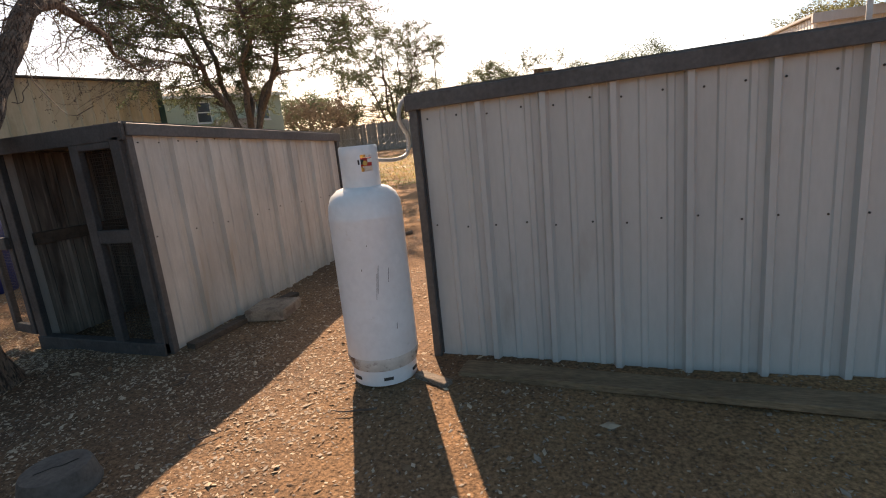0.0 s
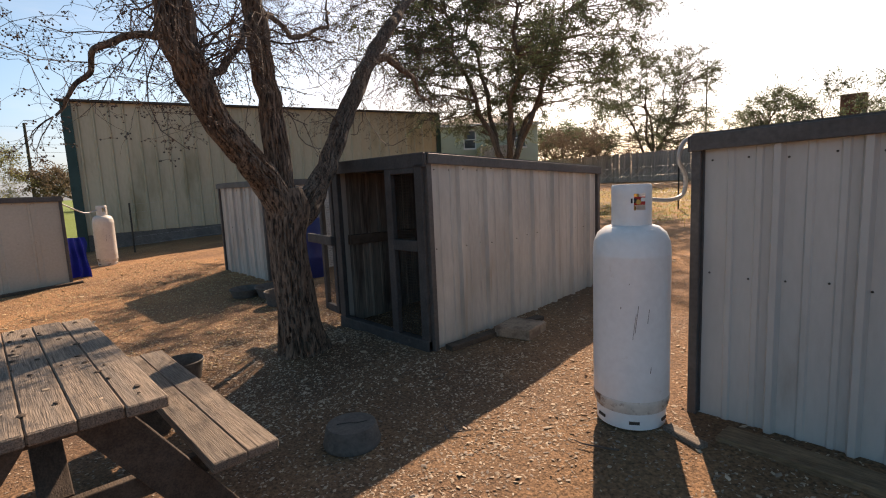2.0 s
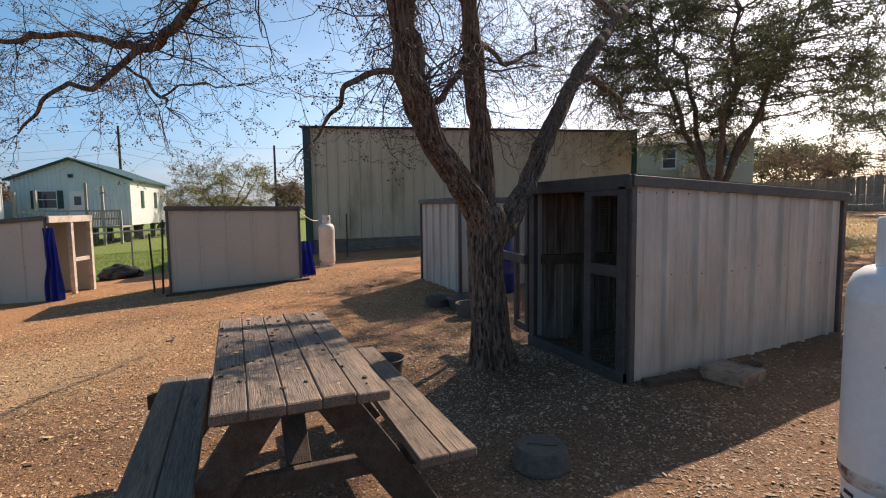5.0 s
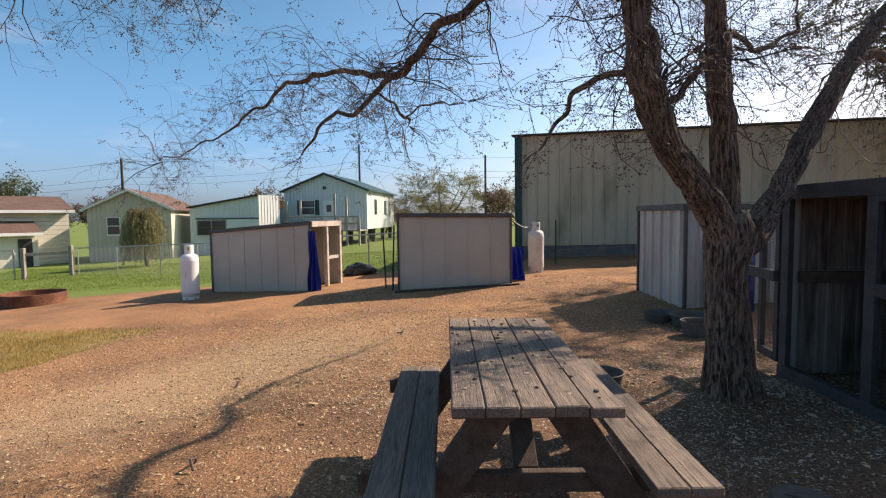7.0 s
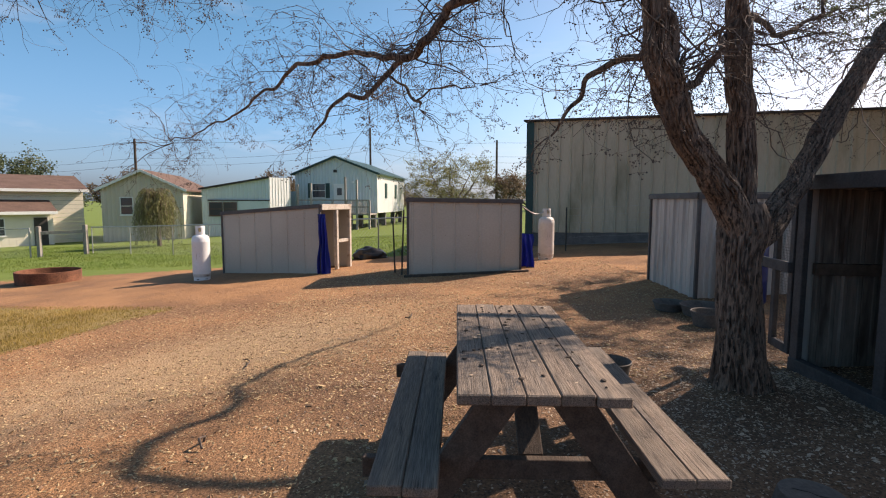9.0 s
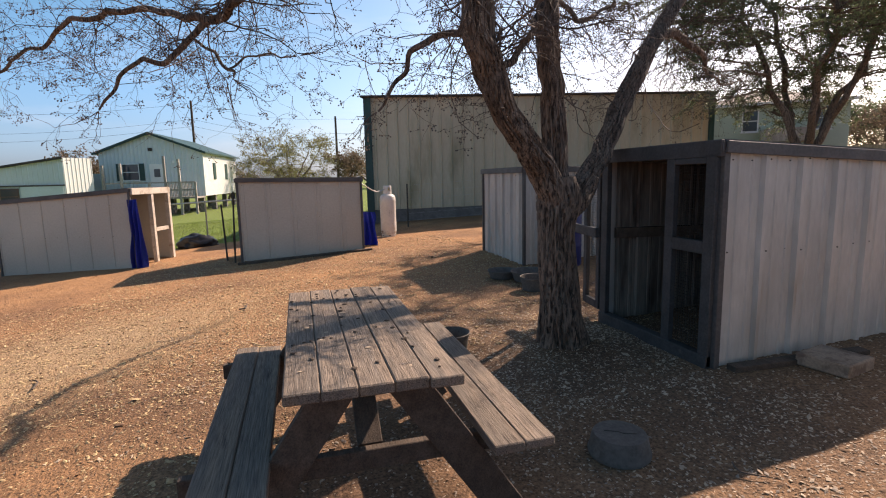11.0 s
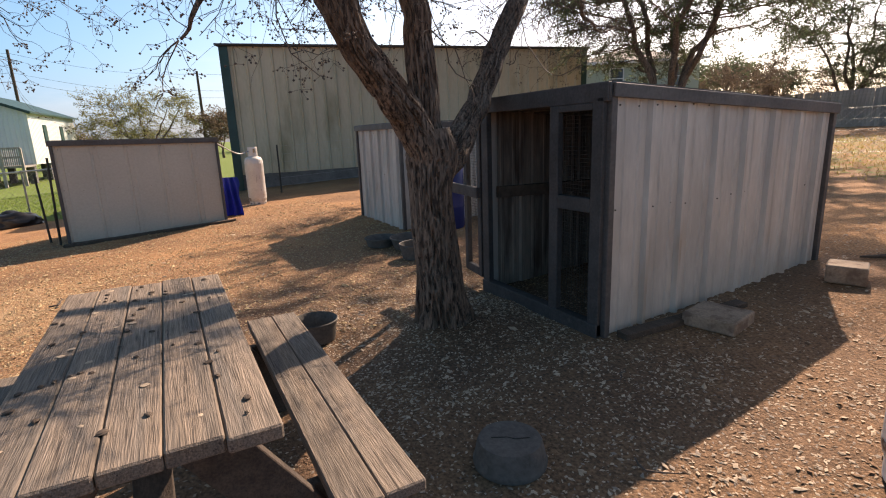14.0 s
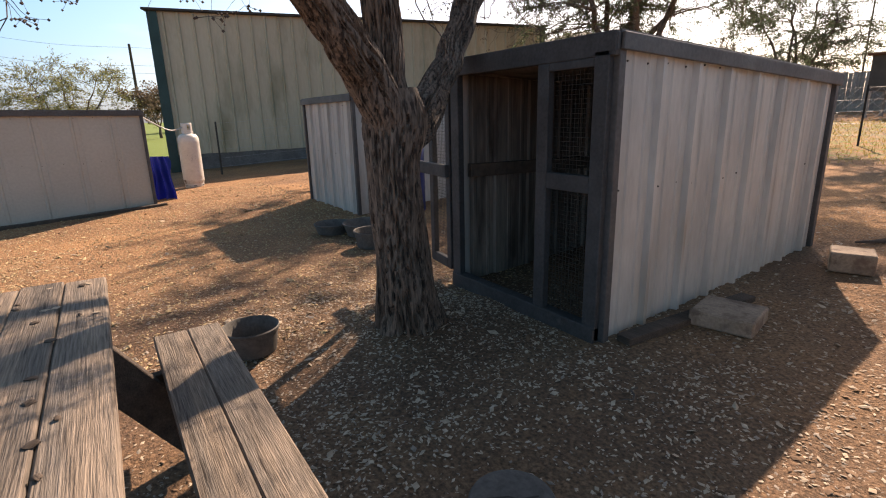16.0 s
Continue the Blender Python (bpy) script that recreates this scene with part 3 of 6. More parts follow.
N_SHED = small_shed("tan metal chicken shed with a blue tarp at its doorway", Matrix.Translation((-11.05, -8.35, 0)) @ Matrix.Rotation(radians(72), 4, "Z"), 2.75, 1.3, -0.49, -0.37, (1.02, 1.22), M_SHEET_TAN, open_end="right", ribs=[(0, 0), (0.012, 0.014), (0.03, 0.014), (0.042, 0.0), (0.10, 0), (0.11, 0.008), (0.125, 0)], pitch=0.46)


# ---- gas cylinders ----
M_TANK_RUST = material("rusting_tank_paint", (0.62, 0.58, 0.53), 0.6, 0.0, 30, 0.1, 6, 0.15, 0.1, 40, stain=(0.14, 0.075, 0.045), stain_at=(0.47, 0.62), stain_scale=14)

def gas_cylinder(m, label, mat, lean=0.0):
    tank = thing("gas_cylinder", m, label, "gas cylinder", "gas cylinders")
    body = [(0.0, 0.05), (0.13, 0.055), (0.172, 0.08), (0.187, 0.13), (0.1875, 0.30), (0.1875, 0.86), (0.189, 0.868), (0.1875, 0.876), (0.183, 0.93), (0.165, 0.975), (0.13, 1.005), (0.08, 1.02), (0.0, 1.025)]
    shell = part("body", lathe(bmesh.new(), body, 48), mat, tank, smooth=True)
    ring = [(0.170, 0.0), (0.172, 0.085), (0.166, 0.085), (0.164, 0.0), (0.170, 0.0)]
    foot = part("foot_ring", lathe(bmesh.new(), ring, 48), mat, tank, "dirty white steel foot ring", smooth=True)
    for k in range(6):
        a = k * math.pi / 3 + 0.3
        bm = box(bmesh.new(), 0.165, 0.1745, -0.025, 0.025, 0.03, 0.045)
        bmesh.ops.rotate(bm, verts=bm.verts, matrix=Matrix.Rotation(a, 3, "Z"))
        part("foot_slot", bm, M_STEEL_DARK, foot)
    # collar with a valve opening
    bm = bmesh.new()
    n, r = 40, 0.096
    gap = range(2, 6)
    inner, outer = [], []
    zs = (0.985, 1.09, 1.17, 1.205, 1.215)
    for z in zs:
        rr = r - (0.006 if z == zs[-1] else 0)
        outer.append([bm.verts.new((rr * math.cos(2 * math.pi * k / n), rr * math.sin(2 * math.pi * k / n), z)) for k in range(n)])
        inner.append([bm.verts.new(((rr - 0.004) * math.cos(2 * math.pi * k / n), (rr - 0.004) * math.sin(2 * math.pi * k / n), z)) for k in range(n)])
    for j in range(len(zs) - 1):
        for k in range(n):
            if j == 1 and k in gap:
                continue
            q = (k + 1) % n
            bm.faces.new((outer[j][k], outer[j][q], outer[j + 1][q], outer[j + 1][k]))
            bm.faces.new((inner[j][q], inner[j][k], inner[j + 1][k], inner[j + 1][q]))
    for k in range(n):
        q = (k + 1) % n
        bm.faces.new((outer[-1][k], outer[-1][q], inner[-1][q], inner[-1][k]))
    part("collar", bm, mat, tank, smooth=True)
    valve = part("valve_body", lathe(bmesh.new(), [(0.0, 1.02), (0.022, 1.02), (0.022, 1.10), (0.014, 1.11), (0.014, 1.15), (0.035, 1.15), (0.035, 1.17), (0.0, 1.17)], 14), M_BRASS, tank, "brass valve inside the collar", smooth=True)
    bm = tube(bmesh.new(), [(0.0, 0.0, 1.13), (0.085, 0.05, 1.13)], [0.012, 0.012], 8)
    part("valve_outlet", bm, M_BRASS, valve)
    for a, z0, z1, w in ((-58, 0.50, 0.64, 0.0009), (-61, 0.47, 0.60, 0.0007), (-40, 0.55, 0.62, 0.0007), (-78, 0.62, 0.63, 0.0015), (-35, 0.30, 0.33, 0.001), (-66, 0.74, 0.747, 0.0015)):
        bm = box(bmesh.new(), 0.186, 0.1886, -w, w, z0, z1)
        for v in bm.verts:
            v.co.y += (v.co.z - z0) * 0.12
        bmesh.ops.rotate(bm, verts=bm.verts, matrix=Matrix.Rotation(radians(a + 75), 3, "Z"))
        part("scratch", bm, M_STEEL_DARK, shell)
    part("rust_band", lathe(bmesh.new(), [(0.1745, 0.082), (0.1815, 0.10), (0.1882, 0.135), (0.1885, 0.15), (0.1876, 0.152)], 48), M_TANK_RUST, shell, "rust and dirt band above the foot ring", smooth=True)
    return tank


TANK = gas_cylinder(pose(0, 0, 0.0, 0, 0, -75), "tall white steel gas cylinder with a collar, scuffed and scratched", M_TANK)
gas_cylinder(pose(-10.98, -0.5, -0.09, 0, 0, -20), "weathered off-white gas cylinder beside the wide tan shed", M_TANK_DIRTY)
gas_cylinder(pose(-9.94, -8.35, -0.48, 0, 0, -20), "white steel gas cylinder beside the tarp shed", M_TANK)


# ---- picnic table ----
def picnic_table():
    table = thing("picnic_table", Matrix.Translation((-1.44, -2.325, -0.125)), "weathered grey-brown timber picnic table with attached benches", "picnic table")
    rng = random.Random(4)
    for k in range(5):
        y = -0.315 + 0.1265 * k
        part("top_board", box(bmesh.new(), -0.80 + rng.uniform(-0.012, 0.012), 0.805 + rng.uniform(-0.012, 0.012), y + 0.001, y + 0.1252, 0.68 + rng.uniform(-0.002, 0.002), 0.722 + rng.uniform(-0.002, 0.002), 0.005), M_WOOD, table)
    for y0, far in ((-0.635, -0.73), (0.43, -0.87)):
        for k in range(2):
            y = y0 + 0.129 * k
            part("bench_board", box(bmesh.new(), far + rng.uniform(-0.015, 0.01), (0.795 if y0 > 0 else 0.87) + rng.uniform(-0.01, 0.015), y + 0.001, y + 0.1275, 0.375, 0.415 + rng.uniform(-0.002, 0.002), 0.005), M_WOOD, table)
    # shade under the top is put into the darker wood of these parts
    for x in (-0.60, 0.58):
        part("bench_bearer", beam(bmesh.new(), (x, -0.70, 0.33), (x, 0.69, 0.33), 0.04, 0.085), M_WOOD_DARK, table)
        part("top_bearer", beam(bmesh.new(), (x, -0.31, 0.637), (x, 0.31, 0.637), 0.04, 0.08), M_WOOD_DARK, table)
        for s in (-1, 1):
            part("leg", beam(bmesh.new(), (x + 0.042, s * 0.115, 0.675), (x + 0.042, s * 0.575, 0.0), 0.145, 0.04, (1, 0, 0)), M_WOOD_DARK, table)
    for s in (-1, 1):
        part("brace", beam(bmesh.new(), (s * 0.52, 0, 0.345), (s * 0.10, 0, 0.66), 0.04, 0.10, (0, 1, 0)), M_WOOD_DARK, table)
    return table


picnic_table()


def rubber_tub():
    tub = thing("rubber_feed_tub", pose(-0.985, -1.10, ground_z(-0.985, -1.1) + 0.0, 0, 0, 20), "black rubber feed tub lying upside down on the soil", "feed tub")
    bowl = part("bowl", lathe(bmesh.new(), [(0.149, 0.0), (0.152, 0.018), (0.149, 0.024), (0.146, 0.032), (0.133, 0.094), (0.126, 0.106), (0.10, 0.108), (0.05, 0.105), (0.0, 0.107)], 40), M_RUBBER, tub, smooth=True)
    for p, q in (((-0.06, -0.045, 0.1075), (-0.012, -0.002, 0.1075)), ((-0.012, -0.002, 0.1075), (0.02, 0.006, 0.1075)), ((0.02, 0.006, 0.1075), (0.062, 0.052, 0.1075))):
        part("crack", beam(bmesh.new(), p, q, 0.0035, 0.003, bevel=0), M_STEEL_DARK, bowl)
    return tub


rubber_tub()


# ---- the tan building ----
def tan_building():
    a, b = Vector((-14.6, -0.45, 0)), Vector((-12.3, 10.1, 0))
    d = b - a
    ang = math.atan2(d.y, d.x)
    hall = thing("storage_building", Matrix.Translation(a) @ Matrix.Rotation(ang, 4, "Z"), "long tan ribbed-metal storage building with green corner trim", "building")
    n = d.length
    part("wall", sheet(bmesh.new(), n, (0.33, 0.50), (3.72, 3.72), 0.1, ribs=[(0, 0), (0.02, 0.045), (0.05, 0.045), (0.07, 0), (0.3, 0)], pitch=0.33), M_BUILD, hall)
    bm = sheet(bmesh.new(), 7.0, (0.3, 0.3), (3.72, 4.4), 0.1, ribs=[(0, 0), (0.02, 0.045), (0.05, 0.045), (0.07, 0), (0.3, 0)], pitch=0.33)
    bmesh.ops.rotate(bm, verts=bm.verts, matrix=Matrix.Rotation(radians(90), 3, "Z"))
    bmesh.ops.scale(bm, verts=bm.verts, vec=(-1, 1, 1))
    part("end_wall", bm, M_BUILD, hall)
    bm = bmesh.new()
    for p in ((-0.15, -0.15, 3.70), (n + 0.1, -0.15, 3.70), (n + 0.1, 7, 4.45), (-0.15, 7, 4.45)):
        bm.verts.new(p)
    low = list(bm.verts)
    high = [bm.verts.new(v.co + Vector((0, 0, 0.05))) for v in low]
    bm.faces.new(low), bm.faces.new(high)
    for k in range(4):
        bm.faces.new((low[k], low[(k + 1) % 4], high[(k + 1) % 4], high[k]))
    part("roof", bm, M_STEEL_DARK, hall)
    part("eave_trim", beam(bmesh.new(), (-0.1, -0.06, 3.72), (n, -0.06, 3.72), 0.05, 0.06), M_STEEL_DARK, hall)
    part("corner_trim", box(bmesh.new(), -0.06, 0.16, -0.06, 0.1, -0.2, 3.72), M_GREENTRIM, hall, "dark green corner trim")
    part("corner_trim", box(bmesh.new(), n - 0.10, n + 0.06, -0.06, 0.1, 0.3, 3.72), M_GREENTRIM, hall)
    part("base_wall", box(bmesh.new(), 0.0, n, 0.02, 0.15, -0.3, 0.6), M_BLOCK, hall, "dark grey block foundation")
    return hall


tan_building()
# ---- the bare tree ----
def crooked(points, per, amount):
    """A smooth centre line with the small bends of a grown limb."""
    path = smooth_path(points, per)
    out = []
    for i, q in enumerate(path):
        fade = min(1.0, i / (0.15 * len(path) + 1e-6))
        out.append((*(q[k] + amount * fade * noise.noise(Vector((q[0] * 6.5, q[1] * 6.5 + 17.0 * k, q[2] * 6.5))) for k in range(3)), q[3]))
    return out


def bark_tube(path, n=28, depth=0.10, seed=0.0):
    """A limb with furrowed bark along a centre line of (x, y, z, radius)."""
    bm = bmesh.new()
    side, rings, run = None, [], 0.0
    for i, q in enumerate(path):
        p, r = Vector(q[:3]), q[3]
        d = Vector(path[min(i + 1, len(path) - 1)][:3]) - Vector(path[max(i - 1, 0)][:3])
        d.normalize()
        if i:
            run += (p - Vector(path[i - 1][:3])).length
        if side is None:
            side = d.orthogonal().normalized()
        side = (side - d * side.dot(d)).normalized()
        up = d.cross(side)
        ring = []
        for k in range(n):
            a = 2 * math.pi * k / n
            w = side * math.cos(a) + up * math.sin(a)
            v = noise.noise(Vector((math.cos(a) * 7.5 + seed + 0.6 * math.sin(run * 5), math.sin(a) * 7.5, run * 3.2)))
            furrow = max(0.0, 1 - abs(v) / 0.16)
            lump = noise.noise(Vector((math.cos(a) * 1.4, math.sin(a) * 1.4 + seed, run * 3.0)))
            ring.append(bm.verts.new(p + w * r * (1 - depth * furrow + 0.12 * lump)))
        rings.append(ring)
    for a, b in zip(rings, rings[1:]):
        for k in range(n):
            bm.faces.new((a[k], a[(k + 1) % n], b[(k + 1) % n], b[k]))
    bm.faces.new(rings[0]), bm.faces.new(rings[-1])
    return bm


class Twigs:
    """Collects many fine tubes and berries into one mesh."""
    def __init__(self):
        self.v, self.f = [], []

    def tube(self, pts, r0, r1, n=3):
        start = len(self.v)
        m = len(pts)
        side = None
        for i, p in enumerate(pts):
            d = (pts[min(i + 1, m - 1)] - pts[max(i - 1, 0)])
            d.normalize()
            if side is None:
                side = d.orthogonal().normalized()
            side = (side - d * side.dot(d)).normalized()
            up = d.cross(side)
            r = r0 + (r1 - r0) * i / (m - 1)
            for k in range(n):
                a = 2 * math.pi * k / n
                self.v.append(p + side * (r * math.cos(a)) + up * (r * math.sin(a)))
        for i in range(m - 1):
            for k in range(n):
                a, b = start + i * n + k, start + i * n + (k + 1) % n
                self.f.append((a, b, b + n, a + n))

    def berry(self, p, r):
        s = len(self.v)
        for d in ((r, 0, 0), (-r, 0, 0), (0, r, 0), (0, -r, 0), (0, 0, r), (0, 0, -r)):
            self.v.append(p + Vector(d))
        for a, b, c in ((0, 2, 4), (2, 1, 4), (1, 3, 4), (3, 0, 4), (2, 0, 5), (1, 2, 5), (3, 1, 5), (0, 3, 5)):
            self.f.append((s + a, s + b, s + c))

    def grow(self, p, d, length, r, depth, rng, droop=0.25, berries=True, kinks=5):
        pts = [p.copy()]
        for _ in range(kinks):
            d = (d + Vector((rng.gauss(0, 0.32), rng.gauss(0, 0.32), rng.gauss(0, 0.3) - droop * 0.22))).normalized()
            p = p + d * (length / kinks)
            pts.append(p.copy())
        self.tube(pts, r, r * 0.45, 4 if r > 0.006 else 3)
        if depth > 0:
            for i in range(1, len(pts)):
                for _ in range(1 if rng.random() < 0.8 else 0):
                    q = pts[i - 1].lerp(pts[i], rng.random())
                    e = (d + Vector((rng.gauss(0, 0.75), rng.gauss(0, 0.75), rng.gauss(-0.05, 0.65)))).normalized()
                    self.grow(q, e, length * rng.uniform(0.38, 0.68), max(0.0013, r * 0.5), depth - 1, rng, droop * 1.25, berries, 4)
        elif berries and rng.random() < 0.8:
            for _ in range(rng.randint(3, 7)):
                e = Vector((rng.gauss(0, 1), rng.gauss(0, 1), -abs(rng.gauss(0.5, 0.8)))).normalized()
                end = p + e * rng.uniform(0.02, 0.06)
                self.tube([p, end], 0.0009, 0.0007)
                self.berry(end, rng.uniform(0.005, 0.0068))

    def make(self, name, mat, parent, label=""):
        mesh = bpy.data.meshes.new(name)
        mesh.from_pydata([tuple(v) for v in self.v], [], self.f)
        mesh.materials.append(mat)
        ob = new(name, mesh)
        ob.parent = parent
        return tagged(ob, label, kind="stuff")


def bare_tree():
    tree = thing("chinaberry_tree", Matrix.Identity(4), "bare winter tree with furrowed brown bark, forked stems and dried berries", "tree")
    limbs = {
        "trunk": [(-2.40, -0.60, -0.16, 0.31), (-2.39, -0.62, 0.0, 0.215), (-2.37, -0.66, 0.22, 0.165), (-2.36, -0.69, 0.55, 0.142), (-2.34, -0.72, 0.90, 0.140), (-2.345, -0.70, 1.12, 0.162), (-2.34, -0.71, 1.28, 0.12)],
        "stem_a": [(-2.34, -0.70, 1.02, 0.10), (-2.25, -0.87, 1.32, 0.104), (-2.12, -1.11, 1.56, 0.092), (-2.02, -1.30, 1.78, 0.086), (-1.985, -1.365, 1.93, 0.100), (-1.93, -1.47, 2.11, 0.084), (-1.91, -1.52, 2.35, 0.072), (-1.90, -1.56, 2.65, 0.066), (-2.05, -1.68, 3.0, 0.058), (-2.2, -1.7, 3.6, 0.04)],
        "stem_b": [(-2.34, -0.72, 1.05, 0.10), (-2.33, -0.74, 1.40, 0.094), (-2.31, -0.77, 1.76, 0.085), (-2.29, -0.81, 2.12, 0.078), (-2.265, -0.855, 2.42, 0.074), (-2.25, -0.87, 2.72, 0.056), (-2.15, -0.85, 3.4, 0.04)],
        "stem_c": [(-2.36, -0.68, 0.98, 0.10), (-2.49, -0.44, 1.15, 0.108), (-2.60, -0.24, 1.36, 0.088), (-2.77, 0.07, 1.77, 0.083), (-2.95, 0.41, 2.20, 0.078), (-3.18, 0.83, 2.67, 0.068), (-3.50, 1.41, 3.20, 0.058), (-3.84, 2.04, 3.71, 0.045)],
        "limb_a": [(-2.08, -1.69, 3.02, 0.052), (-2.55, -2.05, 3.12, 0.052), (-2.84, -2.42, 2.89, 0.050), (-2.98, -2.72, 2.78, 0.050), (-3.04, -2.85, 2.60, 0.048), (-3.15, -3.09, 2.45, 0.046), (-3.31, -3.44, 2.54, 0.034), (-3.47, -3.76, 2.57, 0.030), (-3.62, -4.12, 2.51, 0.025), (-3.81, -4.51, 2.32, 0.018), (-4.01, -4.95, 2.13, 0.013), (-4.37, -5.73, 1.92, 0.006)],
        "limb_b": [(-3.15, -3.09, 2.46, 0.035), (-3.24, -3.28, 2.31, 0.032), (-3.29, -3.41, 2.19, 0.029), (-3.40, -3.65, 2.20, 0.024), (-3.50, -3.85, 2.00, 0.018), (-3.56, -3.99, 1.86, 0.010)],
        "limb_c": [(-3.21, -3.21, 2.34, 0.016), (-3.10, -2.97, 2.11, 0.016), (-3.08, -2.95, 2.04, 0.009)],
        "limb_d": [(-3.10, -2.97, 2.12, 0.012), (-2.99, -2.73, 2.20, 0.010), (-2.87, -2.47, 2.18, 0.005)],
        "limb_e": [(-1.95, -1.45, 2.14, 0.034), (-2.03, -1.60, 2.14, 0.031), (-2.13, -1.76, 2.08, 0.027), (-2.22, -1.90, 1.95, 0.020), (-2.30, -2.03, 1.72, 0.010)],
        "limb_f": [(-1.97, -1.40, 1.93, 0.035), (-2.10, -1.17, 2.05, 0.032), (-2.18, -1.02, 2.22, 0.030), (-2.26, -0.86, 2.46, 0.030)],
        "limb_g": [(-2.27, -0.86, 2.40, 0.040), (-2.42, -0.62, 2.50, 0.030), (-2.65, -0.30, 2.48, 0.024), (-2.80, 0.05, 2.70, 0.018), (-3.1, 0.2, 3.0, 0.01)],
        "limb_h": [(-3.10, 0.68, 2.52, 0.066), (-3.30, 1.05, 2.62, 0.060), (-3.52, 1.50, 2.56, 0.048), (-3.72, 1.90, 2.36, 0.026), (-3.95, 2.30, 2.30, 0.018), (-4.3, 2.9, 2.45, 0.010)],
        "limb_j": [(-2.05, -1.68, 3.0, 0.045), (-1.85, -2.4, 3.12, 0.040), (-1.88, -3.4, 2.98, 0.034), (-2.35, -4.03, 3.02, 0.028), (-2.63, -4.61, 3.08, 0.022), (-2.84, -5.24, 3.08, 0.016), (-2.87, -5.89, 3.12, 0.009)],
        "limb_m": [(-3.66, 1.72, 3.44, 0.068), (-4.2, 1.2, 4.2, 0.068), (-4.58, 0.74, 4.55, 0.064), (-5.1, 0.74, 4.6, 0.058), (-5.55, 0.98, 4.6, 0.05), (-5.9, 0.85, 4.6, 0.045), (-6.51, 1.02, 4.6, 0.036), (-7.4, 1.68, 4.7, 0.025)],
        "limb_k": [(-1.98, -1.37, 1.95, 0.050), (-1.99, -1.36, 2.2, 0.046), (-1.97, -1.41, 2.45, 0.042), (-1.99, -1.42, 2.8, 0.036), (-2.05, -1.4, 3.3, 0.02)],
    }
    rng = random.Random(11)
    tw = Twigs()
    for i, (name, pts) in enumerate(limbs.items()):
        big = pts[0][3] > 0.07
        thin = pts if big else [(*q[:3], q[3] * 0.72) for q in pts]
        part("trunk" if name == "trunk" else "stem" if name.startswith("stem") else "limb", bark_tube(crooked(thin, 26 if name == "trunk" else 16 if big else 9, 0.0 if name == "trunk" else 0.022 if big else 0.055), 96 if big else 10, 0.20 if big else 0.10, i * 3.7), M_BARK, tree, smooth=not big)
        path = crooked(thin, 5, 0.0 if name == "trunk" else 0.022 if big else 0.055)
        for k, q in enumerate(path):
            if q[2] < 1.75 or name == "trunk":
                continue
            r = q[3]
            chance = 0.24 if r > 0.06 else 0.5 if r > 0.022 else 0.85
            if name in ("limb_b", "limb_c", "limb_d", "limb_e", "limb_f"):
                chance = 0.25
            for _ in range(2):
                if rng.random() < chance * (0.6 if r > 0.05 else 1):
                    d = Vector((rng.gauss(0, 1), rng.gauss(0, 1), rng.gauss(0.15, 0.7))).normalized()
                    tw.grow(Vector(q[:3]), d, rng.uniform(0.35, 0.85), max(0.003, min(0.008, r * 0.22)), 2, rng, 0.35)
        end = Vector(pts[-1][:3])
        d = (end - Vector(pts[-2][:3])).normalized()
        if name not in ("trunk", "limb_f"):
            for _ in range(3):
                reach = 0.4 if name in ("limb_b", "limb_c", "limb_d", "limb_e") else 1.0
                tw.grow(end, (d + Vector((rng.gauss(0, 0.3), rng.gauss(0, 0.3), rng.gauss(0, 0.3)))).normalized(), reach * rng.uniform(0.5, 0.9), 0.006 if reach == 1.0 else 0.004, 2 if reach == 1.0 else 1, rng, 0.3)
    # long thin shoots hanging from the stems
    for a, b, sag in (((-2.95, 0.41, 2.2), (-1.9, 0.1, 1.62), 0.25), ((-2.62, -0.2, 1.6), (-1.85, -1.0, 2.1), 0.2), ((-3.1, 0.7, 2.6), (-1.75, 0.3, 1.9), 0.1), ((-2.8, 0.4, 3.1), (-2.78, 0.22, 1.73), 0.0), ((-2.77, 0.2, 1.74), (-2.74, 0.33, 2.0), 0.1), ((-3.05, -2.9, 2.6), (-2.2, -3.3, 1.9), 0.1), ((-2.9, -2.6, 2.8), (-2.5, -2.9, 1.8), -0.1)):
        a, b = Vector(a), Vector(b)
        pts = [a.lerp(b, u / 8) + Vector((0, 0, -sag * math.sin(math.pi * u / 8))) + Vector((rng.gauss(0, 0.012), rng.gauss(0, 0.012), 0)) for u in range(9)]
        tw.tube(pts, 0.004, 0.0025, 4)
    tw.make("twig_growth", M_TWIG, tree, "fine brown twigs with dried berry clusters")
    return tree


bare_tree()


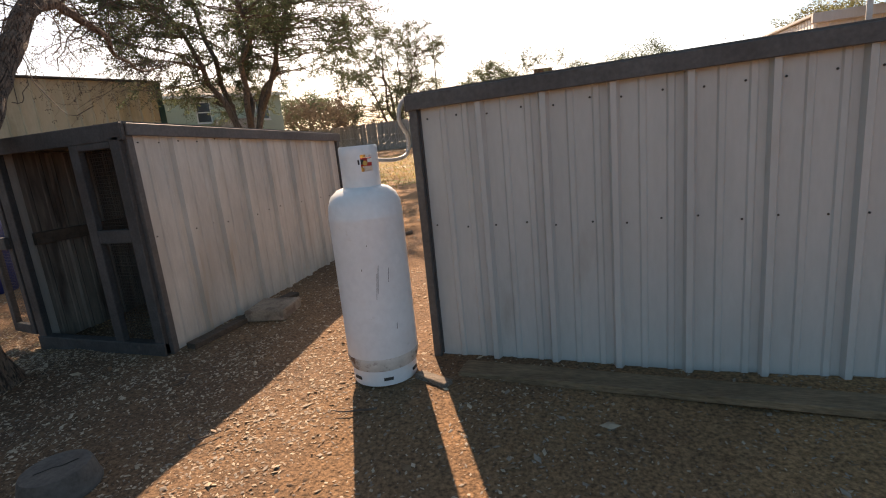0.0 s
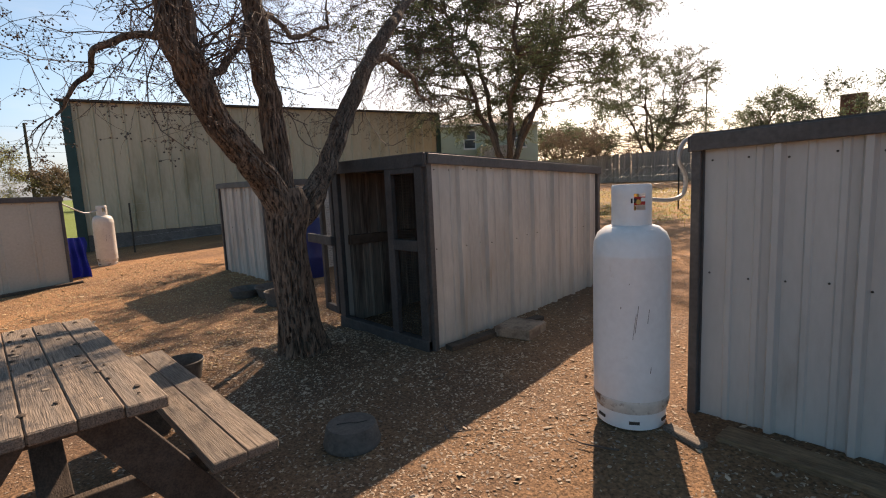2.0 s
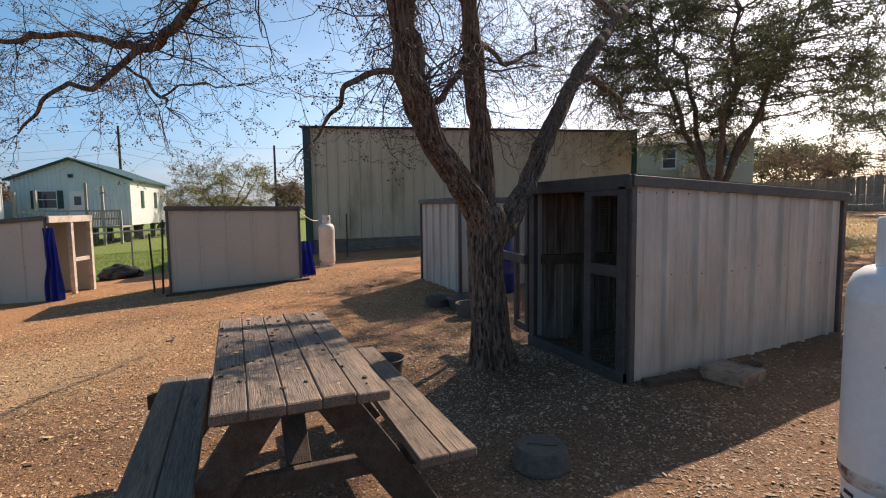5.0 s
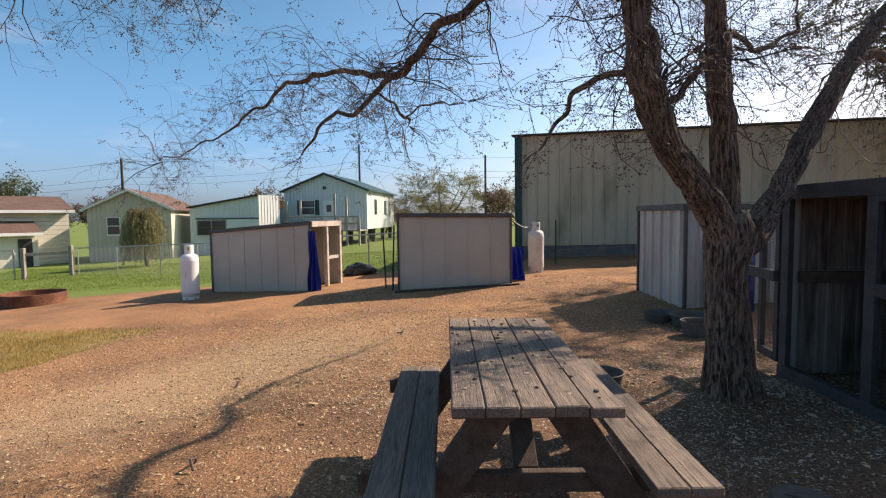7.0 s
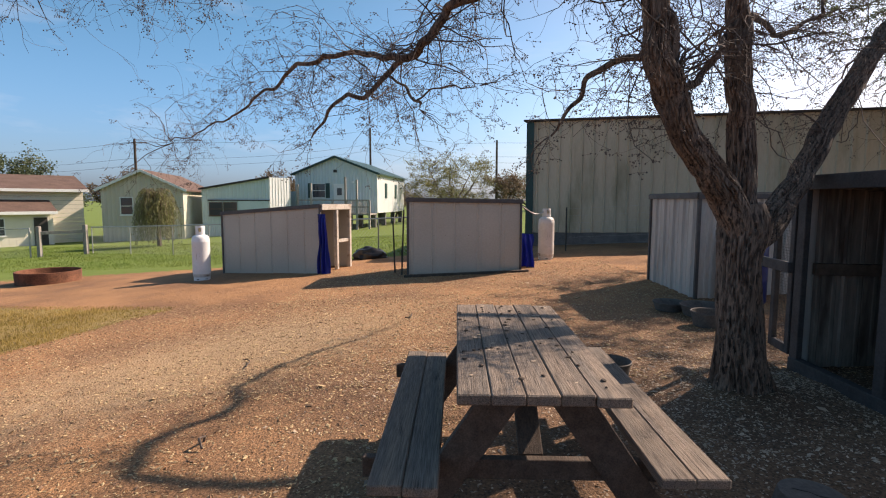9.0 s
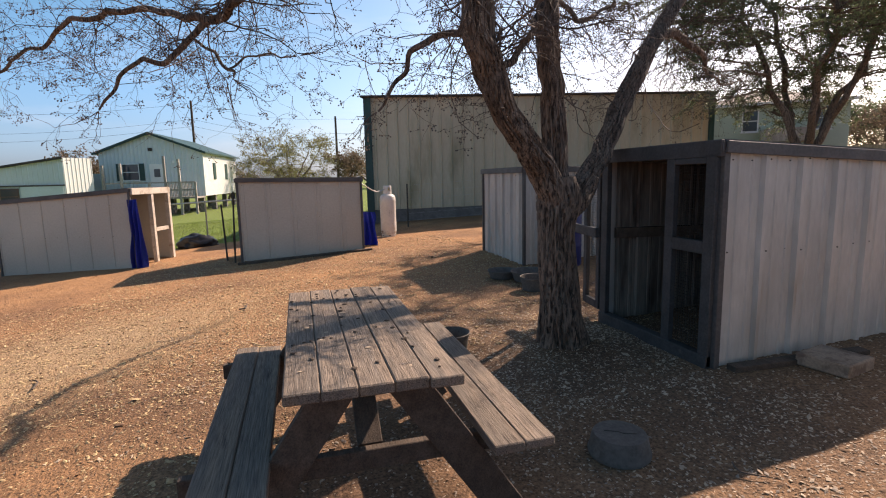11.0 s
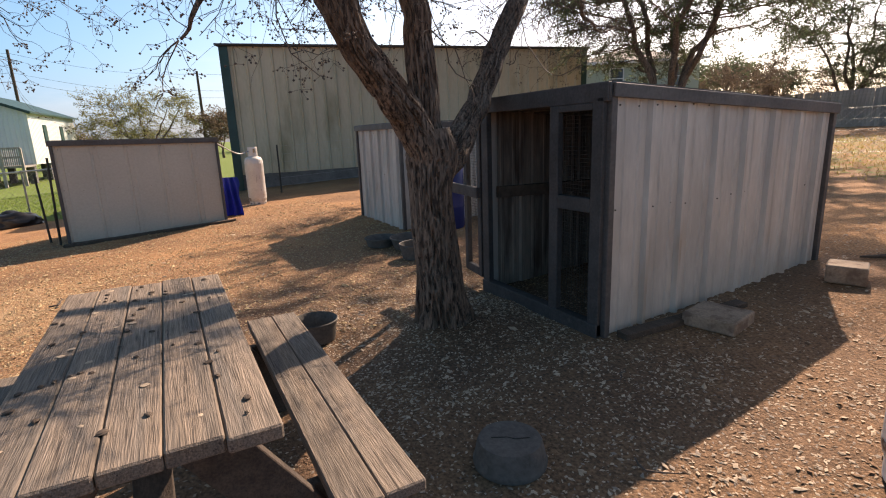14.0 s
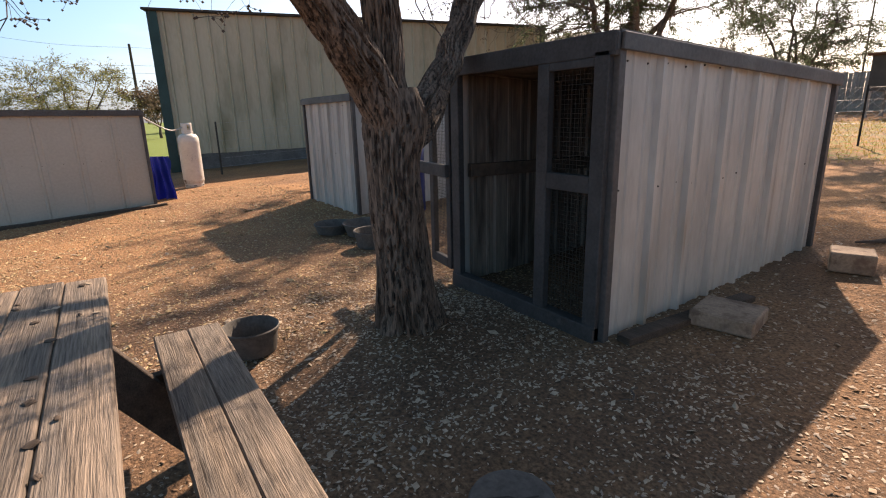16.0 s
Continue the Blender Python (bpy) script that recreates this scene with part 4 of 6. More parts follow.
# ---- trees and brush further off ----
def leafy_tree(base, height, width, leaf_mat, leaves, leaf, seed, label, name="live_oak_tree", fork=0.28, density=0.5, bark=None, group="", droop=0.0, trunks=1, kind_low=0.32, rise=1.0, leaf_depth=1, clump=0.06):
    """A tree of trunk, forking limbs and thousands of small leaves in uneven clumps."""
    rng = random.Random(seed)
    x, y = base
    z = ground_z(x, y) - 0.1
    tree = thing(name, Matrix.Translation((x, y, z)), label, "tree" if height > 2.5 else "shrub", group)
    tw = Twigs()
    tips = []

    def limb(p, d, length, r, depth):
        pts = [p.copy()]
        for _ in range(4):
            d = (d + Vector((rng.gauss(0, 0.17), rng.gauss(0, 0.17), rng.gauss(0.02, 0.12)))).normalized()
            p = p + d * (length / 4)
            pts.append(p.copy())
        tw.tube(pts, r, r * 0.6, 7 if r > 0.04 else 4)
        if depth <= leaf_depth:
            tips.extend(pts[1:])
        if depth > 0:
            for _ in range(3 if depth > 2 else 4):
                e = (d * 0.55 + Vector((rng.gauss(0, 0.6), rng.gauss(0, 0.6), rng.gauss(0.15, 0.35)))).normalized()
                limb(pts[rng.choice((2, 3, 4, 4))], e, length * rng.uniform(0.55, 0.8), r * 0.6, depth - 1)

    r0 = height * 0.03
    for _ in range(trunks):
        limb(Vector((rng.gauss(0, 0.1) if trunks > 1 else 0, 0, 0)), Vector((rng.gauss(0, 0.1), rng.gauss(0, 0.1), 1)), height * fork, r0, 0)
        for k in range(5):
            a = 2 * math.pi * k / 5 + rng.random()
            limb(Vector((0, 0, height * fork * 0.97)), Vector((math.cos(a) * 0.75, math.sin(a) * 0.75, rise * rng.uniform(0.45, 1.1))).normalized(), height * 0.28, r0 * 0.36, 3)
    trunk = tw.make("trunk", bark or M_BARK, tree)
    # squeeze the limbs into the crown's width and height
    co = np.array([v[:] for v in tw.v])
    reach = max(np.percentile(np.hypot(co[:, 0], co[:, 1]), 98), 0.1)
    sx, sz = (width / 2) / reach, height / max(co[:, 2].max(), 0.1)
    for v in trunk.data.vertices:
        f = min(1.0, v.co.z / (height * 0.3))
        v.co = Vector((v.co.x * (1 + (sx - 1) * f), v.co.y * (1 + (sx - 1) * f), v.co.z * sz))
    verts, faces = [], []
    centres = [(Vector((p.x * sx, p.y * sx, p.z * sz)), rng.uniform(0.35, 1.0) * width * clump) for p in tips if p.z * sz > height * kind_low]
    centres = [c for c in centres if rng.random() < 0.45 + density]
    if not centres:
        return tree
    for _ in range(leaves):
        c, s = rng.choice(centres)
        e = Vector((rng.gauss(0, 1), rng.gauss(0, 1), rng.gauss(0, 0.8)))
        p = c + e * (s * min(1.0, 1.5 / max(e.length, 0.01))) - Vector((0, 0, droop * abs(rng.gauss(0, s * 2))))
        a = Vector((rng.gauss(0, 1), rng.gauss(0, 1), rng.gauss(0, 0.6) - droop * 3)).normalized()
        b = a.orthogonal().normalized()
        b.rotate(Matrix.Rotation(rng.uniform(0, 6.28), 3, a))
        l, w = leaf * rng.uniform(0.7, 1.4), leaf * rng.uniform(0.25, 0.45)
        i = len(verts)
        verts += [p, p + a * l * 0.5 + b * w, p + a * l, p + a * l * 0.5 - b * w]
        faces.append((i, i + 1, i + 2, i + 3))
    mesh = bpy.data.meshes.new("crown")
    mesh.from_pydata([tuple(v) for v in verts], [], faces)
    mesh.materials.append(leaf_mat)
    ob = new("crown", mesh)
    ob.parent = tree
    tagged(ob, "uneven crown of small leaves", kind="stuff")
    return tree


def spreading_tree(base, height, radius, low, clumps, leaves, leaf, seed, label, leaf_mat, name="live_oak_tree", stems=5, trunk_r=0.3, fork=1.3, droop=0.5, twigs=8, spray=0.75):
    """A tree whose stems part low down and carry sprays of small leaves with sky between them."""
    rng = random.Random(seed)
    x, y = base
    tree = thing(name, Matrix.Translation((x, y, ground_z(x, y) - 0.1)), label, "tree" if height > 3.5 else "shrub")
    wood, verts, faces = Twigs(), [], []
    mid, half = (low + height) / 2, (height - low) / 2
    spots = []
    while len(spots) < clumps:
        d = Vector((rng.gauss(0, 1), rng.gauss(0, 1), rng.gauss(0, 1))).normalized() * rng.uniform(0.12, 1.0) ** 0.5
        q = Vector((d.x * radius, d.y * radius, mid + d.z * half))
        if noise.noise(q * (1.9 / radius) + Vector((seed, 0, 0))) > -0.12:
            spots.append(q + Vector((0, 0, 0.18 * half * noise.noise(Vector((q.x, q.y, seed))))))
    paths = []
    wood.tube([Vector((0, 0, 0)), Vector((0.03, 0.02, fork * 0.35)), Vector((0, 0, fork * 0.8)), Vector((0, 0, fork * 1.08))], trunk_r * 1.25, trunk_r * 0.85, 10)
    for k in range(stems):
        a = 2 * math.pi * (k + rng.uniform(-0.25, 0.25)) / stems
        reach, rise_to = radius * rng.uniform(0.35, 0.68), low + (height - low) * rng.uniform(0.55, 0.85)
        pts = []
        for j in range(11):
            u = j / 10
            pts.append(Vector((math.cos(a) * reach * u ** 0.85, math.sin(a) * reach * u ** 0.85, fork * 0.9 + (rise_to - fork) * u)) + Vector((rng.gauss(0, 0.10), rng.gauss(0, 0.10), rng.gauss(0, 0.06))) * (height / 8) * min(1, u * 4))
        wood.tube(pts, trunk_r * 0.55, trunk_r * 0.13, 8)
        paths.append(pts)
    flat = [(p, j) for pts in paths for j, p in enumerate(pts) if j > 1]
    per = max(1, leaves // (clumps * twigs))
    for q in spots:
        root, j = min(flat, key=lambda e: (e[0] - q).length + (1.5 if e[0].z > q.z + 0.2 else 0))
        span = (q - root).length
        side = Vector((rng.gauss(0, 1), rng.gauss(0, 1), 0.4)) * span * 0.12
        pts = [root.lerp(q, u / 5) + side * math.sin(math.pi * u / 5) + Vector((rng.gauss(0, 0.03), rng.gauss(0, 0.03), rng.gauss(0, 0.03))) * span for u in range(6)]
        wood.tube(pts, trunk_r * (0.17 - 0.008 * j), 0.012, 5)
        out = (pts[-1] - pts[-2]).normalized()
        for _ in range(twigs):
            p = pts[-1].lerp(pts[-2], rng.random())
            d = (out * 0.6 + Vector((rng.gauss(0, 0.8), rng.gauss(0, 0.8), rng.gauss(0, 0.6)))).normalized()
            run = [p.copy()]
            for _ in range(4):
                d = (d + Vector((rng.gauss(0, 0.25), rng.gauss(0, 0.25), rng.gauss(0, 0.2) - droop * 0.3))).normalized()
                p = p + d * spray * rng.uniform(0.15, 0.32)
                run.append(p.copy())
            wood.tube(run, 0.009, 0.004, 3)
            for _ in range(per):
                k = rng.randint(0, 3)
                c = run[k].lerp(run[k + 1], rng.random()) + Vector((rng.gauss(0, 1), rng.gauss(0, 1), rng.gauss(0, 1))) * leaf * 0.7
                a = Vector((rng.gauss(0, 1), rng.gauss(0, 1), rng.gauss(0, 0.8) - droop)).normalized()
                b = a.orthogonal().normalized()
                b.rotate(Matrix.Rotation(rng.uniform(0, 6.28), 3, a))
                l, w, i = leaf * rng.uniform(0.7, 1.4), leaf * rng.uniform(0.2, 0.38), len(verts)
                verts += [c, c + a * l * 0.5 + b * w, c + a * l, c + a * l * 0.5 - b * w]
                faces.append((i, i + 1, i + 2, i + 3))
    wood.make("trunk", M_BARK, tree)
    mesh = bpy.data.meshes.new("crown")
    mesh.from_pydata([tuple(v) for v in verts], [], faces)
    mesh.materials.append(leaf_mat)
    ob = new("crown", mesh)
    ob.parent = tree
    tagged(ob, "uneven crown of small leaves in open sprays", kind="stuff")
    return tree


def weeping_willow(x, y, height, spread):
    """A small willow whose long shoots arch over and hang to the ground."""
    rng = random.Random(33)
    tree = thing("weeping_willow", Matrix.Translation((x, y, ground_z(x, y) - 0.05)), "small weeping willow with trailing green leaves", "tree")
    tw, verts, faces = Twigs(), [], []
    tw.tube([Vector((0, 0, 0)), Vector((0.04, 0, 0.7)), Vector((-0.02, 0.03, 1.5)), Vector((0, 0, height * 0.85))], 0.11, 0.05, 8)
    for _ in range(150):
        a, reach, top = rng.uniform(0, 6.28), spread * rng.uniform(0.25, 1.0), height * rng.uniform(0.72, 1.0)
        low = height * rng.uniform(0.05, 0.45)
        root, pts = height * rng.uniform(0.5, 0.85), []
        for k in range(13):
            u = k / 12
            r = reach * min(1.0, 1.25 * u ** 0.6)
            z = root + (top - root) * math.sin(min(1.0, u / 0.3) * math.pi / 2) if u < 0.3 else top + (low - top) * ((u - 0.3) / 0.7) ** 1.4
            pts.append(Vector((r * math.cos(a) + rng.gauss(0, 0.02), r * math.sin(a) + rng.gauss(0, 0.02), z)))
        tw.tube(pts, 0.012, 0.004)
        for _ in range(75):
            k = rng.randint(3, 11)
            p = pts[k].lerp(pts[k + 1], rng.random()) + Vector((rng.gauss(0, 0.03), rng.gauss(0, 0.03), 0))
            d = Vector((rng.gauss(0, 0.4), rng.gauss(0, 0.4), -1)).normalized()
            b = d.orthogonal().normalized()
            b.rotate(Matrix.Rotation(rng.uniform(0, 6.28), 3, d))
            l, w, i = rng.uniform(0.10, 0.17), rng.uniform(0.010, 0.018), len(verts)
            verts += [p, p + d * l * 0.5 + b * w, p + d * l, p + d * l * 0.5 - b * w]
            faces.append((i, i + 1, i + 2, i + 3))
    tw.make("trunk", M_BARK, tree)
    mesh = bpy.data.meshes.new("crown")
    mesh.from_pydata([tuple(v) for v in verts], [], faces)
    mesh.materials.append(M_LEAF_LIGHT)
    ob = new("crown", mesh)
    ob.parent = tree
    tagged(ob, "hanging curtain of narrow green leaves", kind="stuff")
    return tree


spreading_tree((-9.2, 10.2), 8.8, 4.8, 2.2, 260, 125000, 0.058, 21, "spreading live oak with dark trunk and small dusty green leaves", M_LEAF, stems=6, trunk_r=0.175, twigs=10, spray=1.0, droop=0.3)
spreading_tree((-10.5, 23.5), 7.2, 3.1, 0.8, 170, 36000, 0.075, 22, "thin half-bare tree behind the wooden fence", M_LEAF, "thin_tree", trunk_r=0.16, fork=0.8, droop=0.2, spray=0.8)
spreading_tree((-15.5, 25.0), 3.6, 4.6, 0.4, 120, 12000, 0.09, 23, "brown leafless brush behind the fence", M_SHRUB, "brush_thicket", stems=8, trunk_r=0.10, fork=0.3, droop=0.0, spray=0.7)
spreading_tree((-4.5, 27.0), 4.2, 4.2, 0.5, 120, 24000, 0.09, 24, "dark green tree beyond the fence", M_LEAF, "far_tree", trunk_r=0.14, fork=0.5, droop=0.1)
leafy_tree((11.0, 27.0), 5.0, 5.5, M_LEAF_LIGHT, 24000, 0.085, 25, "dark green tree beyond the metal roof", "far_tree", density=0.4, fork=0.15)
leafy_tree((0.8, 30.0), 4.5, 6.5, M_LEAF, 20000, 0.085, 26, "dark green tree beyond the grey shed", "far_tree", density=0.4, fork=0.15)
spreading_tree((-44.0, -3.2), 5.9, 4.7, 0.8, 130, 14000, 0.12, 27, "yellow-green half-bare tree behind the wide tan shed", M_LEAF_LIGHT, "willow_tree", stems=6, trunk_r=0.16, fork=0.6, droop=0.1, spray=1.0)
leafy_tree((-45.0, 2.2), 4.2, 5.0, M_SHRUB, 4000, 0.16, 28, "brown bare tree behind the tan building", "bare_tree", density=0.2, fork=0.15)
leafy_tree((-57.0, -23.0), 6.2, 6.5, M_SHRUB, 6000, 0.2, 29, "reddish brown bare tree behind the blue house", "bare_tree", density=0.3, fork=0.15)
leafy_tree((-44.0, -43.0), 8.0, 10.0, M_LEAF, 16000, 0.2, 30, "dark green evergreen trees beyond the cream house", "far_tree", density=0.5, fork=0.12, kind_low=0.15)
leafy_tree((-40.0, -49.0), 8.2, 11.0, M_LEAF, 16000, 0.2, 31, "dark green evergreen trees beyond the cream house", "far_tree", density=0.5, fork=0.12, kind_low=0.15)
leafy_tree((-50.0, -38.0), 6.2, 5.5, M_SHRUB, 4000, 0.2, 32, "brown bare tree beyond the beige house", "bare_tree", density=0.3, fork=0.15)
weeping_willow(-22.8, -17.0, 2.9, 1.1)
for k, (x, y, h, w) in enumerate(((-20, 30, 4.5, 8), (-28, 26, 5, 8), (-34, 18, 5, 8), (12, 34, 5, 9), (17, 28, 7.5, 8), (-60, -10, 4.5, 12), (-62, 6, 4.5, 12), (-36, 34, 6, 9))):
    leafy_tree((x, y), h, w, M_SHRUB if k % 2 else M_LEAF, 10000, 0.14, 40 + k, "distant brown and green winter trees", "far_tree", density=0.4, fork=0.12, kind_low=0.1, group="distant trees")


# ---- houses ----
def window(parent, x, z, w, h, y=-0.02, mat=None, frame=None):
    rim = part("window", box(bmesh.new(), x - w / 2 - 0.05, x + w / 2 + 0.05, y - 0.03, y + 0.02, z - 0.05, z + h + 0.05), frame or M_WHITEHOUSE, parent)
    part("pane", box(bmesh.new(), x - w / 2, x + w / 2, y - 0.034, y - 0.01, z, z + h), mat or M_GLASS, rim)
    part("glazing_bar", box(bmesh.new(), x - w / 2, x + w / 2, y - 0.042, y - 0.02, z + h / 2 - 0.02, z + h / 2 + 0.02), frame or M_WHITEHOUSE, rim)
    part("window_sill", box(bmesh.new(), x - w / 2 - 0.08, x + w / 2 + 0.08, y - 0.07, y - 0.028, z - 0.09, z - 0.045), frame or M_WHITEHOUSE, rim)


SIDING = [(0, 0), (0.02, 0.02), (0.05, 0.02), (0.07, 0), (0.2, 0)]


def gable_house(name, m, width, depth, floor, eave, peak, wall, side, roof, label, trim=None, over=0.25):
    """A house with its gable on y=0, x from 0 to width, going back along +y."""
    house = thing(name, m, label, "house")
    for y, sign in ((0, 1), (depth, -1)):
        bm = bmesh.new()
        n = int(width / 0.22)
        prev = None
        for i in range(n * 3 + 1):
            u = width * i / (n * 3)
            dy = -0.025 * sign if i % 3 == 1 else 0.0
            top = eave + (peak - eave) * (1 - abs(2 * u / width - 1))
            a, b = bm.verts.new((u, y + dy, floor)), bm.verts.new((u, y + dy, top))
            if prev:
                bm.faces.new((prev[0], a, b, prev[1]))
            prev = (a, b)
        part("gable_wall", bm, wall, house)
    for x, sign in ((0, -1), (width, 1)):
        bm = sheet(bmesh.new(), depth, (floor, floor), (eave, eave), 0.0, ribs=SIDING, pitch=0.22)
        bmesh.ops.rotate(bm, verts=bm.verts, matrix=Matrix.Rotation(radians(90), 3, "Z"))
        if sign < 0:
            bmesh.ops.scale(bm, verts=bm.verts, vec=(-1, 1, 1))
        bmesh.ops.translate(bm, verts=bm.verts, vec=(x, 0, 0))
        part("side_wall", bm, side, house)
    slope = (peak - eave) / (width / 2)
    for x0, x1, z0, z1 in ((-over, width / 2, eave - over * slope, peak), (width + over, width / 2, eave - over * slope, peak)):
        bm = bmesh.new()
        q = [bm.verts.new(p) for p in ((x0, -over, z0 + 0.02), (x1, -over, z1 + 0.02), (x1, depth + over, z1 + 0.02), (x0, depth + over, z0 + 0.02))]
        t = [bm.verts.new(v.co + Vector((0, 0, 0.10))) for v in q]
        bm.faces.new(q), bm.faces.new(t)
        for k in range(4):
            bm.faces.new((q[k], q[(k + 1) % 4], t[(k + 1) % 4], t[k]))
        part("roof", bm, roof, house)
        part("barge_board", beam(bmesh.new(), (x0, -over - 0.02, z0 + 0.04), (x1, -over - 0.02, z1 + 0.04), 0.04, 0.14), trim or roof, house)
    return house


def blue_house():
    # front wall faces the yard; raised on piers, with a deck
    m = Matrix.Translation((-35.0, -14.2, 0)) @ Matrix.Rotation(radians(84), 4, "Z")
    # side walls take white siding: the sun on them is put into the colour
    h = gable_house("blue_house", m, 6.0, 9.0, 0.45, 3.2, 4.35, M_BLUEHOUSE, M_WHITEHOUSE, M_GREENTRIM, "pale blue ribbed-metal house raised on piers with dark green trim")
    window(h, 1.75, 1.55, 0.9, 0.95)
    part("shutter", box(bmesh.new(), 0.95, 1.25, -0.06, -0.01, 1.5, 2.55), M_GREENTRIM, h, "dark green shutter")
    part("shutter", box(bmesh.new(), 2.25, 2.55, -0.06, -0.01, 1.5, 2.55), M_GREENTRIM, h)
    part("door", box(bmesh.new(), 2.85, 3.7, -0.06, -0.01, 0.5, 2.5), M_WHITEHOUSE, h, "white door with a small window")
    part("door_pane", box(bmesh.new(), 3.1, 3.45, -0.075, -0.05, 1.7, 2.2), M_GLASS, h)
    for y in (2.2, 5.4):
        part("side_window", box(bmesh.new(), 5.99, 6.06, y, y + 0.55, 1.5, 2.6), M_GREENTRIM, h, "green shuttered side window")
    for x in (0.3, 2.1, 3.9, 5.7):
        for y in (0.2, 3, 6, 8.8):
            part("pier", box(bmesh.new(), x - 0.15, x + 0.15, y - 0.15, y + 0.15, -1.2, 0.45), M_BLOCK, h)
    part("deck", box(bmesh.new(), 0.9, 6.0, -1.9, -0.06, 0.36, 0.46), M_FENCEWOOD, h, "weathered timber deck")
    for x, y, top in ((0.95, -1.85, 2.4), (1.9, -1.85, 2.5), (3.4, -1.85, 1.35), (4.3, -1.85, 2.9), (5.1, -1.85, 2.7), (5.95, -1.85, 1.35)):
        part("deck_post", box(bmesh.new(), x - 0.06, x + 0.06, y - 0.06, y + 0.06, -1.2, top), M_FENCEWOOD, h)
    for z in (0.85, 1.3):
        part("deck_rail", box(bmesh.new(), 0.95, 5.95, -1.89, -1.83, z, z + 0.09), M_FENCEWOOD, h)
    for k in range(22):
        x = 4.3 + 0.08 * k
        part("baluster", box(bmesh.new(), x - 0.018, x + 0.018, -1.88, -1.84, 0.46, 1.3), M_FENCEWOOD, h)
    part("gable_ornament", box(bmesh.new(), 2.85, 3.1, -0.05, -0.02, 3.3, 3.5), M_STEEL_DARK, h)
    part("porch_light", box(bmesh.new(), 4.2, 4.32, -0.12, -0.02, 2.55, 2.7), M_WHITEHOUSE, h)
    return h


blue_house()


def blue_garage():
    g = thing("blue_garage", Matrix.Translation((-30.3, -18.6, 0)) @ Matrix.Rotation(radians(105), 4, "Z"), "low pale blue ribbed-metal garage with a sloping roof", "garage")
    part("front_wall", sheet(bmesh.new(), 4.0, (-1.1, -1.1), (2.0, 2.75), 0, ribs=SIDING, pitch=0.22), M_BLUEHOUSE, g)
    # wall turned to the sun, its brightness put into a white colour
    part("white_wall", sheet(bmesh.new(), 1.6, (-1.1, -1.1), (2.8, 2.8), 0, ribs=SIDING, pitch=0.22), M_WHITEHOUSE, g).matrix_local = Matrix.Translation((4.0, 0, 0)) @ Matrix.Rotation(radians(40), 4, "Z")
    bm = beam(bmesh.new(), (-0.2, -0.1, 2.02), (4.0, -0.1, 2.79), 0.3, 0.09)
    part("roof_edge", bm, M_STEEL_DARK, g)
    bm = beam(bmesh.new(), (-0.2, 2.5, 2.06), (4.0, 2.5, 2.84), 5.2, 0.06)
    part("roof", bm, M_STEEL_DARK, g)
    part("back_wall", box(bmesh.new(), 0, 5.6, 4.9, 5.0, -1.1, 2.0), M_BLUEHOUSE, g)
    part("end_wall", box(bmesh.new(), -0.06, 0.0, 0, 5.0, -1.1, 2.0), M_BLUEHOUSE, g)
    part("door_track", box(bmesh.new(), 0.3, 4.0, -0.1, -0.03, 1.28, 1.36), M_TRIM, g)
    part("sliding_door", box(bmesh.new(), 2.1, 3.9, -0.08, -0.025, -1.0, 1.28), M_BLUEHOUSE, g)
    window(g, 0.75, 0.4, 0.7, 0.75, -0.03, frame=M_SHINGLE)
    window(g, 1.6, 0.4, 0.7, 0.75, -0.03, frame=M_SHINGLE)
    return g


blue_garage()


def beige_house():
    m = Matrix.Translation((-27.5, -23.1, 0)) @ Matrix.Rotation(radians(106), 4, "Z")
    h = gable_house("beige_house", m, 4.3, 9.0, -1.4, 1.95, 3.0, M_BEIGE, M_CREAM, M_SHINGLE, "beige house with a brown shingle gable roof", trim=M_WHITEHOUSE)
    window(h, 1.3, 0.5, 0.6, 0.95)
    return h


beige_house()


